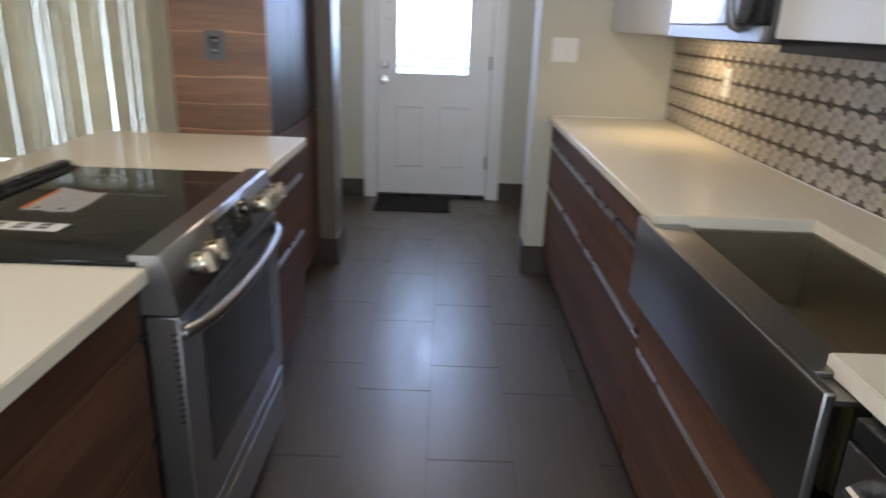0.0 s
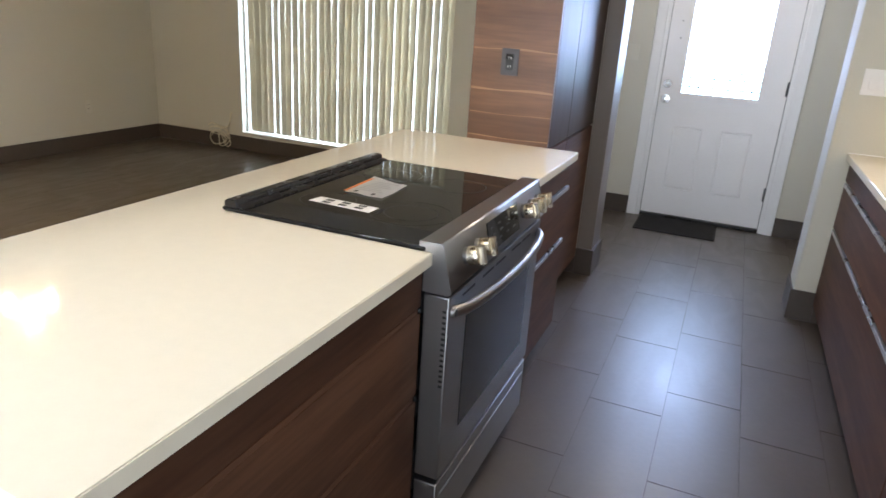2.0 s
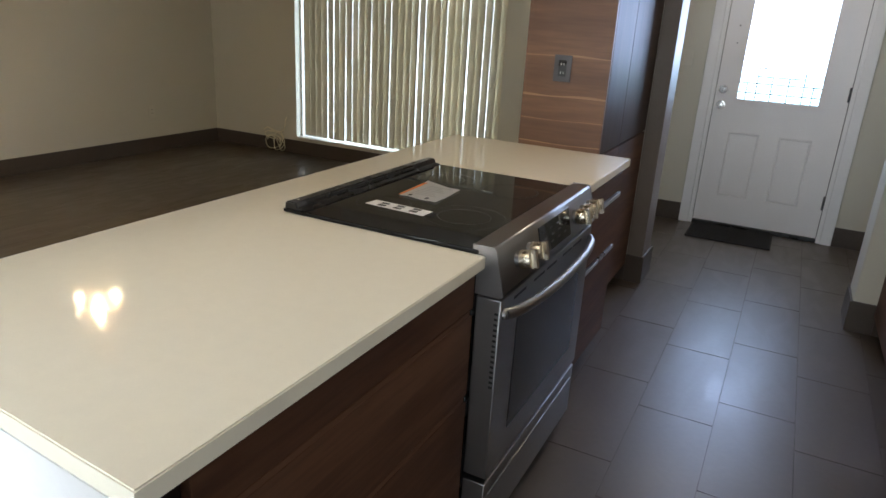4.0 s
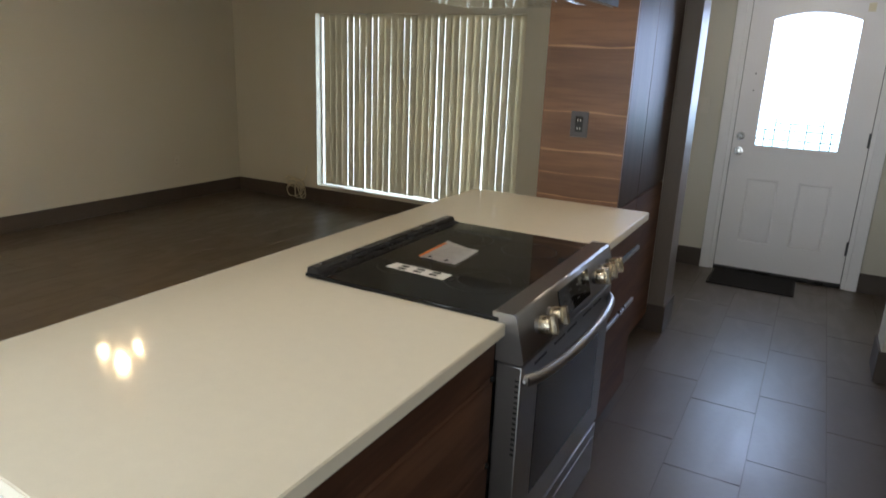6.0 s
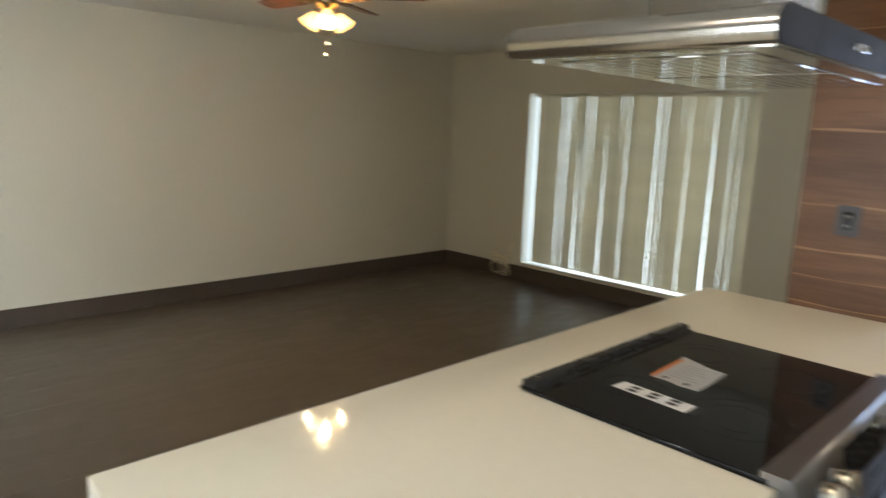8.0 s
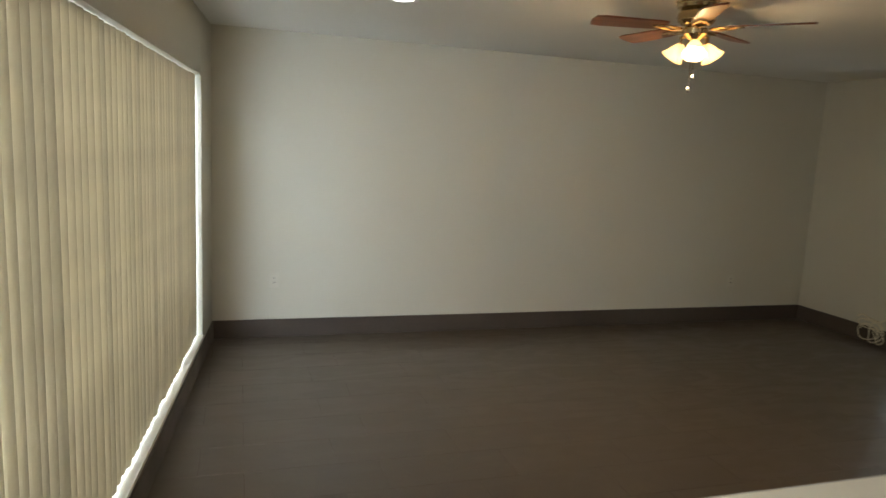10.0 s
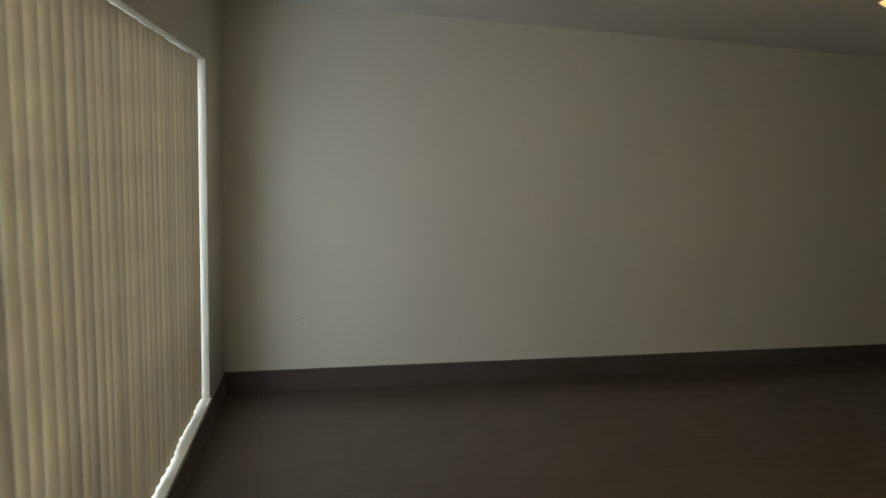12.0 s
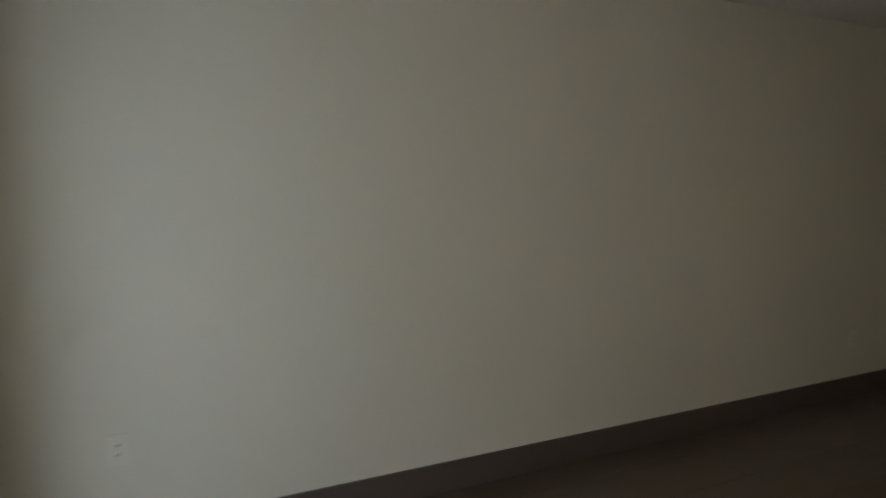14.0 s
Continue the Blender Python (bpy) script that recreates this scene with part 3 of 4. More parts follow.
box(bm, DX1 + 0.004, 0.94, NORTH - 0.004, DY + 0.06, 0, 2.065, bevel=0.003)
box(bm, DX0 - 0.003, DX1 + 0.004, NORTH - 0.004, DY + 0.06, DZ1 + 0.004, 2.065, bevel=0.003)
part("door_jamb", bm, TRIM, fd)
# black strips added round the leaf, standing in for the shade in its gap
bm = bmesh.new()
box(bm, DX0 - 0.003, DX0 - 0.0004, DY + 0.004, DY + 0.04, DZ0, DZ1 + 0.003)
box(bm, DX1 + 0.0004, DX1 + 0.004, DY + 0.004, DY + 0.04, DZ0, DZ1 + 0.003)
box(bm, DX0 - 0.003, DX1 + 0.004, DY + 0.004, DY + 0.04, DZ1 + 0.0004, DZ1 + 0.0039)
part("gap_shade_strip", bm, INK, fd, "added dark strip standing in for shade in the gap")
bm = bmesh.new()
box(bm, -0.075, -0.003, NORTH - 0.018, NORTH, 0, 2.135, bevel=0.005)
box(bm, 0.938, 1.012, NORTH - 0.018, NORTH, 0, 2.135, bevel=0.005)
box(bm, -0.003, 0.938, NORTH - 0.018, NORTH, 2.063, 2.135, bevel=0.005)
part("casing", bm, TRIM, fd)
part("threshold", one_box(DX0 - 0.003, DX1 + 0.004, NORTH + 0.0, DY + 0.10, 0.0, 0.026, bevel=0.006), BLACKPL, fd, "dark metal threshold")

bm = one_box(0.036, 0.622, 3.708, 4.12, 0.0, 0.012, bevel=0.004)
mat_thing = thing("door_mat", (0.33, 3.9, 0), "thin black ribbed rubber mat on the floor", "door mat")
part("backing", bm, RUBBER, mat_thing)
bm = bmesh.new()
for i in range(26):
    y = 3.725 + i * 0.0152
    box(bm, 0.052, 0.606, y, y + 0.008, 0.0115, 0.0155)
part("ribs", bm, RUBBER, mat_thing)

# ---- plates and outlets on walls ----


def plate(name, centre, normal, size, mats, label, holes="outlet", mat_hole=None):
    """A wall plate with its sockets or rockers; normal is x, -x, y or -y."""
    w, h = size
    t = thing(name, centre, label, "outlet" if holes == "outlet" else "switch")
    n = {"x": Vector((1, 0, 0)), "-x": Vector((-1, 0, 0)), "-y": Vector((0, -1, 0))}[normal]
    side = Vector((0, 1, 0)) if n.x else Vector((1, 0, 0))
    c = Vector(centre)

    def slab(u0, u1, v0, v1, d0, d1, bev):
        a = c + side * u0 + n * d0
        b = c + side * u1 + n * d1
        return one_box(min(a.x, b.x), max(a.x, b.x), min(a.y, b.y), max(a.y, b.y), c.z + v0, c.z + v1, bevel=bev)
    part("cover", slab(-w / 2, w / 2, -h / 2, h / 2, 0, 0.006, 0.002), mats, t)
    hole = mat_hole or mats
    if holes == "outlet":
        part("socket_face", slab(-0.017, 0.017, -0.034, 0.034, 0.006, 0.0085, 0.001), hole, t)
        for s in (-0.018, 0.018):
            for u in (-0.006, 0.006):
                part("slot", slab(u - 0.0016, u + 0.0016, s - 0.005, s + 0.005, 0.0085, 0.009, 0), LINEGREY if mat_hole else INK, t)
    else:
        k = holes
        for i in range(k):
            u = (i - (k - 1) / 2) * 0.046
            part("rocker", slab(u - 0.016, u + 0.016, -0.033, 0.033, 0.006, 0.010, 0.002), hole, t)
    return t


plate("wall_outlet", (-0.344, 1.527, 1.259), "-y", (0.078, 0.112), DARKPL, "dark grey outlet on the walnut panel", mat_hole=BLACKPL)
plate("wall_outlet", (WEST, -1.0, 0.455), "x", (0.072, 0.116), WALLPL, "off-white outlet low on the plain wall")
plate("wall_outlet", (WEST, 3.28, 0.40), "x", (0.072, 0.116), WALLPL, "off-white outlet low on the plain wall")
plate("light_switch", (1.182, 2.48, 1.255), "-y", (0.135, 0.122), PLASTICW, "white double rocker switch on the kitchen wall", holes=2)
plate("light_switch", (-0.225, NORTH, 1.255), "-y", (0.118, 0.116), WALLPL, "off-white double switch beside the front door", holes=2)

# ---- loose cable by the north window ----
cable = thing("coiled_cable", (-4.2, 4.08, 0), "thin cream cable tangled in loops by the baseboard", "cable")
for cx, cz, rx, rz, lean_, turns in ((-4.25, 0.10, 0.085, 0.075, 0.3, 1.4), (-4.17, 0.115, 0.06, 0.10, -0.5, 1.6), (-4.22, 0.175, 0.12, 0.045, 0.9, 1.2), (-4.13, 0.09, 0.045, 0.08, 1.7, 1.3)):
    pts = []
    for i in range(46):
        a = lean_ + i / 45 * 2 * math.pi * turns
        k = 1 - 0.16 * i / 45
        pts.append((cx + rx * k * math.cos(a) + 0.012 * math.sin(2.3 * a), 4.088 + 0.022 * math.sin(1.3 * a + lean_), max(0.012, cz + rz * k * math.sin(a))))
    part("coil", sweep(pts, 0.005, 6), CORD, cable)
part("wall_tail", sweep([(-4.09, NORTH - 0.004, 0.37), (-4.092, 4.115, 0.34), (-4.085, 4.10, 0.29), (-4.10, 4.095, 0.24), (-4.15, 4.09, 0.21), (-4.25, 4.10, 0.225), (-4.33, 4.105, 0.245), (-4.37, 4.1, 0.215)], 0.006, 6), CORD, cable)

# ---- island ----
SLAB_T, CT = 0.877, 0.911
L, R, NEAR, FAR = -0.838, 0.0, -0.970, 1.53
NEARL = -0.915
CUT = (-0.60, 0.012, 0.815)


def slab_outline():
    return [(L, NEARL), (R, NEAR), (R, 0.008), (CUT[0], 0.008), (CUT[0], 0.812), (R, 0.812), (R, FAR), (L, FAR)]


isl = thing("island_countertop", ((L + R) / 2, 0.3, SLAB_T), "polished cream quartz island countertop with waterfall end", "countertop")
bm = prism(slab_outline(), "z", SLAB_T, CT)
bmesh.ops.bevel(bm, geom=[e for e in bm.edges if e.calc_face_angle(0) > 1 and abs(e.verts[0].co.z - e.verts[1].co.z) < 1e-5], offset=0.0025, segments=2, affect="EDGES")
part("slab", bm, QUARTZ, isl)
part("waterfall_end", prism([(L, NEARL), (R, NEAR), (R, NEAR + 0.035), (L, NEARL + 0.035)], "z", 0.0, SLAB_T - 0.001), WHITEQ, isl, "white waterfall panel")

Z1, Z2 = 0.745, 0.503     # tops of the second and third drawer


def drawer_unit(name, x_face, y0, y1, depth, facing, label, group, levels=None, toe=0.10, top=SLAB_T, strip=None):
    """A base cabinet: carcass, toe kick, drawer fronts and the aluminium finger channels between them."""
    s = facing
    t = thing(name, (x_face - s * depth / 2, (y0 + y1) / 2, 0), label, "cabinet", group)

    def bx(d0, d1, a, b, z0, z1, bev=0.0):
        xa, xb = x_face - s * d0, x_face - s * d1
        return one_box(min(xa, xb), max(xa, xb), a, b, z0, z1, bevel=bev)
    part("body", bx(0.022, depth, y0 + 0.002, y1 - 0.002, toe, top - 0.001), CABBODY, t)
    part("toe_kick", bx(0.07, depth - 0.05, y0 + 0.004, y1 - 0.004, 0.0, toe), CABBODY, t)
    levels = levels or [(toe + 0.005, Z2), (Z2 + 0.030, Z1), (Z1 + 0.030, top - 0.024)]
    for z0, z1 in levels:
        part("drawer_front", bx(0.0, 0.021, y0 + 0.002, y1 - 0.002, z0, z1, 0.0015), CABWOOD, t)
        if z1 < top - 0.03:
            part("finger_channel", bx(0.001 if strip else -0.002, 0.012, y0 + 0.004, y1 - 0.004, z1 + 0.0005, z1 + (0.014 if strip else 0.019), 0.0 if strip else 0.002), strip or ALU, t, "" if strip else "aluminium finger pull strip")
            part("channel_back", bx(0.018, 0.0215, y0 + 0.004, y1 - 0.004, z1 + (0.014 if strip else 0.019), z1 + 0.030), CABBODY, t)
    return t


near_unit = drawer_unit("base_cabinet", -0.022, NEAR + 0.095, 0.008, 0.60, 1, "dark walnut drawer cabinet in the island beside the range", "island cabinets", strip=CABWOOD,
            levels=[(0.105, Z2 + 0.010), (Z2 + 0.026, Z1 + 0.010), (Z1 + 0.026, SLAB_T - 0.012)])
for z in (Z1 + 0.018, Z2 + 0.018):
    part("channel_end", one_box(-0.030, -0.016, -0.010, 0.004, z - 0.008, z + 0.008, bevel=0.004), BLACKPL, near_unit, "small black end cap")
drawer_unit("base_cabinet", -0.022, 0.822, FAR - 0.005, 0.60, 1, "dark walnut drawer cabinet in the island beside the pantry", "island cabinets")
solo("island_back_panel", one_box(-0.70, -0.664, NEAR + 0.095, FAR - 0.005, 0.0, SLAB_T - 0.001, bevel=0.002), CABWOOD, (-0.68, 0.3, 0), "dark walnut back panel under the island overhang", "panel")

# ---- slide-in range ----
RY0, RY1 = 0.012, 0.808
RM = (RY0 + RY1) / 2
rg = thing("range", (-0.28, RM, 0), "stainless slide-in electric range with black glass cooktop", "stove")
part("body", one_box(-0.585, -0.024, RY0 + 0.004, RY1 - 0.004, 0.09, 0.906), BLACKPL, rg)
for y in (RY0 + 0.06, RY1 - 0.06):
    for x in (-0.52, -0.05):
        part("levelling_foot", rod(bmesh.new(), (x, y, 0.0), (x, y, 0.09), 0.018, seg=12), BLACKPL, rg)
bm = one_box(-0.612, -0.018, RY0 - 0.006, RY1 + 0.006, 0.9118, 0.922, bevel=0.003)
part("cooktop", bm, BLACKGLASS, rg)
# burner rings printed on the glass
RING = material("grey_burner_print", (0.022, 0.022, 0.022), 0.3)
for x, y, r in ((-0.17, 0.24, 0.115), (-0.17, 0.24, 0.075), (-0.18, 0.60, 0.09), (-0.42, 0.22, 0.08), (-0.42, 0.61, 0.10), (-0.42, 0.61, 0.065)):
    n = 48
    bm = bmesh.new()
    ro, ri = [], []
    for i in range(n):
        a = 2 * math.pi * i / n
        ro.append(bm.verts.new((x + r * math.cos(a), y + r * math.sin(a), 0.9223)))
        ri.append(bm.verts.new((x + (r - 0.0016) * math.cos(a), y + (r - 0.0016) * math.sin(a), 0.9223)))
    for i in range(n):
        bm.faces.new((ro[i], ro[(i + 1) % n], ri[(i + 1) % n], ri[i]))
    part("burner_ring", bm, RING, rg, "fine grey printed ring")
# rear vent rail
prof = [(-0.611, 0.9120), (-0.545, 0.9222), (-0.549, 0.9255), (-0.566, 0.9285), (-0.570, 0.939), (-0.574, 0.942), (-0.600, 0.942), (-0.609, 0.936)]
bm = prism(prof, "y", RY0 - 0.002, RY1 + 0.002)
bmesh.ops.bevel(bm, geom=[e for e in bm.edges if abs(e.verts[0].co.y - e.verts[1].co.y) < 1e-5], offset=0.0035, segments=3, affect="EDGES")
rail = part("vent_rail", bm, BLACKPL, rg, "raised black rear vent trim")
for i in range(7):
    y = RY0 + 0.045 + i * 0.103
    part("vent_slot", one_box(-0.5705, -0.5655, y, y + 0.078, 0.9305, 0.9375, bevel=0.001), INK, rail)
for y in (RY0 + 0.03, RY1 - 0.03):
    part("rail_screw", lathe([(0.002, 0.0012), (0.0045, 0.001), (0.005, 0.0)], (-0.588, y, 0.942), 12), CHROME, rail)
# control panel
prof = [(-0.034, 0.9225), (-0.034, 0.9335), (0.018, 0.9335), (0.025, 0.928), (0.052, 0.818), (0.046, 0.812), (-0.020, 0.812), (-0.020, 0.9225)]
bm = prism(prof, "y", RY0, RY1)
cp = part("control_panel", bm, STEEL, rg, "slanted stainless control panel")
bm = prism([(-0.035, 0.922), (-0.035, 0.935), (0.0185, 0.935), (0.0265, 0.928), (0.0535, 0.817), (0.046, 0.810), (-0.021, 0.810), (-0.021, 0.922)], "y", RY0 - 0.004, RY0 + 0.0)
part("end_cap", bm, STEEL, rg)
bm = prism([(-0.035, 0.922), (-0.035, 0.935), (0.0185, 0.935), (0.0265, 0.928), (0.0535, 0.817), (0.046, 0.810), (-0.021, 0.810), (-0.021, 0.922)], "y", RY1 + 0.0, RY1 + 0.004)
part("end_cap", bm, STEEL, rg)
SL = Vector((0.026, 0, -0.116)).normalized()
NP = Vector((0.116, 0, 0.026)).normalized()
PC = Vector((0.039, 0, 0.876))


def on_panel(y, u, d):
    """A point on the slanted panel: y, distance down the slope, and height off it."""
    return PC + Vector((0, y, 0)) + SL * u + NP * d


def panel_slab(y0, y1, u0, u1, d0, d1):
    bm = bmesh.new()
    vs = [bm.verts.new(on_panel(y, u, d)) for d in (d0, d1) for y, u in ((y0, u0), (y1, u0), (y1, u1), (y0, u1))]
    for f in ((0, 1, 2, 3), (7, 6, 5, 4), (0, 4, 5, 1), (1, 5, 6, 2), (2, 6, 7, 3), (3, 7, 4, 0)):
        bm.faces.new([vs[i] for i in f])
    bmesh.ops.recalc_face_normals(bm, faces=bm.faces)
    return bm


part("display", panel_slab(0.288, 0.55, -0.040, 0.042, -0.001, 0.0015), BLACKGLASS, cp, "black glass display")
for i in range(4):
    for j in range(3):
        y, u = 0.31 + i * 0.060 + (j % 2) * 0.01, -0.022 + j * 0.02
        part("key_mark", panel_slab(y, y + 0.022, u, u + 0.004, 0.0016, 0.0019), GREYPRINT, cp)
for y in (0.125, 0.205, 0.60, 0.675, 0.75):
    bm = bmesh.new()
    c0 = on_panel(y, 0.0, 0.0)
    rod(bm, on_panel(y, 0, 0.010), on_panel(y, 0, 0.040), 0.0245, 0.0232, 28, 0.002)
    k = part("knob", bm, NICKEL, cp, "satin nickel control knob")
    part("knob_base", rod(bmesh.new(), c0, on_panel(y, 0, 0.011), 0.022, 0.022, 24), STEELX, k)
    part("knob_grip", panel_slab(y - 0.008, y + 0.008, -0.0236, 0.0236, 0.038, 0.052), NICKEL, k)
# oven door
od = part("oven_door", one_box(-0.020, 0.048, RY0 + 0.002, RY1 - 0.002, 0.285, 0.803, bevel=0.004), STEEL, rg)
part("door_window", one_box(0.0472, 0.0495, 0.135, 0.700, 0.380, 0.712, bevel=0.001), OVENGLASS, od, "dark oven window")
for i in range(5):
    y = 0.10 + i * 0.125 + (0.02 if i % 2 else 0)
    part("vent_slot", one_box(0.046, 0.0488, y, y + 0.085, 0.778, 0.785), INK, od)
side = bmesh.new()
for i in range(15):
    z = 0.56 + i * 0.0145
    box(side, 0.033, 0.0425, RY0 + 0.0005, RY0 + 0.0025, z, z + 0.006)
part("side_vents", side, INK, od)
pts = []
for i in range(25):
    u = i / 24
    y = RY0 + 0.028 + (RY1 - RY0 - 0.056) * u
    pts.append((0.052 + 0.044 * (1 - (2 * u - 1) ** 2) ** 0.62, y, 0.760))
part("handle", sweep(pts, 0.0125, 12, flat=1.25), STEEL, od, "bowed stainless handle")
for y in (pts[0][1], pts[-1][1]):
    part("handle_mount", rod(bmesh.new(), (0.045, y, 0.760), (0.058, y, 0.760), 0.017, 0.014, 16, 0.002), STEEL, od)
dr = part("storage_drawer", one_box(-0.020, 0.046, RY0 + 0.002, RY1 - 0.002, 0.075, 0.268, bevel=0.004), STEEL, rg)
part("drawer_lip", prism([(0.0455, 0.228), (0.050, 0.226), (0.050, 0.223), (0.0455, 0.219)], "y", RY0 + 0.03, RY1 - 0.03), STEELX, dr)
# papers left on the cooktop
st = thing("sticker", (-0.36, 0.205, 0.922), "white label strip with black printed squares on the cooktop", "label")
bm = prism([(-0.462, 0.184), (-0.264, 0.172), (-0.262, 0.228), (-0.455, 0.236)], "z", 0.9224, 0.9229)
part("sheet", bm, PAPER, st)
for i in range(3):
    for j in range(2):
        x, y = -0.425 + i * 0.052, 0.188 + j * 0.022
        part("printed_mark", one_box(x, x + 0.026, y, y + 0.015, 0.923, 0.9232), INK, st)
for i in range(3):
    part("printed_line", one_box(-0.255 + i * 0.006, -0.2525 + i * 0.006, 0.176, 0.226, 0.9226, 0.9229), GREYPRINT, st)
sh = thing("instruction_sheet", (-0.37, 0.41, 0.922), "creased clear leaflet bag with orange edge on the cooktop", "leaflet")
bm = bmesh.new()
nu, nv = 8, 8
grid = {}
for i in range(nu + 1):
    for j in range(nv + 1):
        u, v = i / nu, j / nv
        p0 = Vector((-0.43, 0.322, 0)).lerp(Vector((-0.30, 0.310, 0)), u)
        p1 = Vector((-0.442, 0.525, 0)).lerp(Vector((-0.307, 0.491, 0)), u)
        p = p0.lerp(p1, v)
        p.z = 0.924 + 0.006 * max(0, (v - 0.7) / 0.3) * max(0, 1 - u * 3) + 0.0025 * math.sin(u * 5 + v * 3) ** 2
        grid[i, j] = bm.verts.new(p)
for i in range(nu):
    for j in range(nv):
        bm.faces.new((grid[i, j], grid[i + 1, j], grid[i + 1, j + 1], grid[i, j + 1]))
bmesh.ops.solidify(bm, geom=bm.faces, thickness=0.0008)
part("leaf", bm, PAPER, sh)
part("orange_edge", prism([(-0.433, 0.322), (-0.424, 0.322), (-0.432, 0.525), (-0.4425, 0.525)], "z", 0.9272, 0.9278), ORANGE, sh, "orange printed edge")
for i in range(7):
    part("printed_line", one_box(-0.412 + 0.001 * i, -0.325 - 0.012 * (i % 3), 0.358 + i * 0.018, 0.363 + i * 0.018, 0.9274, 0.9276), LINEGREY, sh)
part("warning_mark", one_box(-0.405, -0.395, 0.330, 0.345, 0.927, 0.9274), INK, sh)
part("warning_mark", one_box(-0.345, -0.335, 0.325, 0.340, 0.927, 0.9274), INK, sh)

# ---- island hood ----
HX0, HX1, HY0, HY1, HZ0, HZ1 = -0.622, -0.062, -0.100, 0.920, 1.695, 1.763
hd = thing("range_hood", (-0.34, RM, HZ0), "stainless island range hood with rounded front hung from the ceiling", "range hood")


def bullnose(y0, y1):
    """The hood seen from its side: a rounded front under a crease, and a thinner back."""
    pts = [(y0 + 0.045, HZ1), (y0 + 0.017, HZ1 - 0.010)]
    n = 10
    r = (HZ1 - 0.012 - HZ0) / 2
    for i in range(n + 1):
        a = radians(115 + 155 * i / n)
        pts.append((y0 + 0.024 + 0.024 * math.cos(a), HZ0 + r + r * math.sin(a)))
    pts += [(y1, HZ0), (y1, HZ0 + 0.05), (y1 - 0.06, HZ1)]
    return pts


part("canopy", prism(bullnose(HY0, HY1), "x", HX0, HX1), HOODST, hd)
bm = prism(bullnose(HY0 + 0.001, HY1), "x", HX1, HX1 + 0.003)
part("side_panel", bm, HOODSIDE, hd, "dark blue-grey side panel")
bm = prism(bullnose(HY0 + 0.001, HY1), "x", HX0 - 0.003, HX0)
part("side_panel", bm, HOODSIDE, hd)
bt = part("control_button", one_box(HX1 + 0.003, HX1 + 0.008, 0.30, 0.385, 1.722, 1.738, bevel=0.002), CHROME, hd, "small chrome control")
for y0, y1 in ((0.0, 0.395), (0.415, 0.81)):
    f = part("baffle_filter", one_box(HX0 + 0.07, HX1 - 0.07, y0, y1, HZ0 - 0.006, HZ0 + 0.001, bevel=0.002), MIRROR, hd)
    bm = bmesh.new()
    for i in range(11):
        x = HX0 + 0.09 + i * 0.034
        box(bm, x, x + 0.026, y0 + 0.02, y1 - 0.02, HZ0 - 0.0066, HZ0 - 0.005)
    part("baffle_rib", bm, MIRROR, f)
part("underside", one_box(HX0 + 0.012, HX1 - 0.012, HY0 + 0.035, HY1 - 0.012, HZ0 - 0.003, HZ0 + 0.004), MIRROR, hd)
part("chimney", one_box(-0.495, -0.225, 0.26, 0.56, HZ1 - 0.001, CEILING, bevel=0.003), HOODST, hd, "stainless chimney cover")

# ---- pantry tower ----
pt = thing("pantry_cabinet", (-0.32, 2.0, 0), "tall dark walnut pantry with lighter walnut side panel", "cabinet")
sp = part("side_panel", one_box(-0.52, -0.140, FAR + 0.002, FAR + 0.020, 0.0, CEILING - 0.002), WALNUT, pt, "light walnut veneer end panel with horizontal grain")
BANDS = (0.0, 0.30, 0.62, 0.93, 1.035, 1.14, 1.31, 1.587, 1.94, 2.09, CEILING - 0.002)
for z0, z1 in zip(BANDS, BANDS[1:]):
    part("veneer_board", one_box(-0.52, -0.140, FAR, FAR + 0.0019, z0 + 0.0001, z1 - 0.0001), WALNUT, sp)
for z, tall in zip(BANDS[3:-1], (0.004, 0.003, 0.010, 0.008, 0.010, 0.007, 0.004)):
    low, high = [], []
    for i in range(25):
        u = i / 24
        low.append((-0.519 + 0.378 * u, z - tall / 2 + 0.0022 * math.sin(u * 5 + z * 9)))
        high.append((-0.519 + 0.378 * u, z + tall * (0.35 + 0.3 * math.sin(u * 8 + z * 7)) + 0.0022 * math.sin(u * 5 + z * 9)))
    part("sapwood_streak", prism(low + high[::-1], "y", FAR - 0.0003, FAR + 0.0004), SAPWOOD, sp, "thin pale streak in the veneer")
part("body", one_box(-0.518, -0.162, FAR + 0.0205, 2.505, 0.10, CEILING - 0.003), CABBODY, pt)
part("toe_kick", one_box(-0.50, -0.20, FAR + 0.021, 2.505, 0.0, 0.10), CABBODY, pt)
for y0, y1 in ((FAR + 0.0, 1.90), (1.904, 2.50)):
    part("tall_door", one_box(-0.161, -0.139, y0 + 0.0215 if y0 == FAR else y0, y1, 0.905, CEILING - 0.006, bevel=0.0015), GLOSSDARK, pt, "glossy dark brown door")
    part("lower_door", one_box(-0.161, -0.139, y0 + 0.0215 if y0 == FAR else y0, y1, 0.105, 0.895, bevel=0.0015), CABWOOD, pt)

# ---- counter run on the east side ----
RF = 1.13
SK0, SK1, SKB = -0.285, 0.515, 1.555
ct = thing("counter_east", (1.45, 0.4, SLAB_T), "polished cream quartz countertop around a farmhouse sink", "countertop")
bm = prism([(RF, 2.478), (RF, SK1), (SKB, SK1), (SKB, SK0 + 0.029), (RF + 0.045, SK0 + 0.029), (RF + 0.045, -1.05), (EAST - 0.001, -1.05), (EAST - 0.001, 2.478)], "z", SLAB_T, CT)
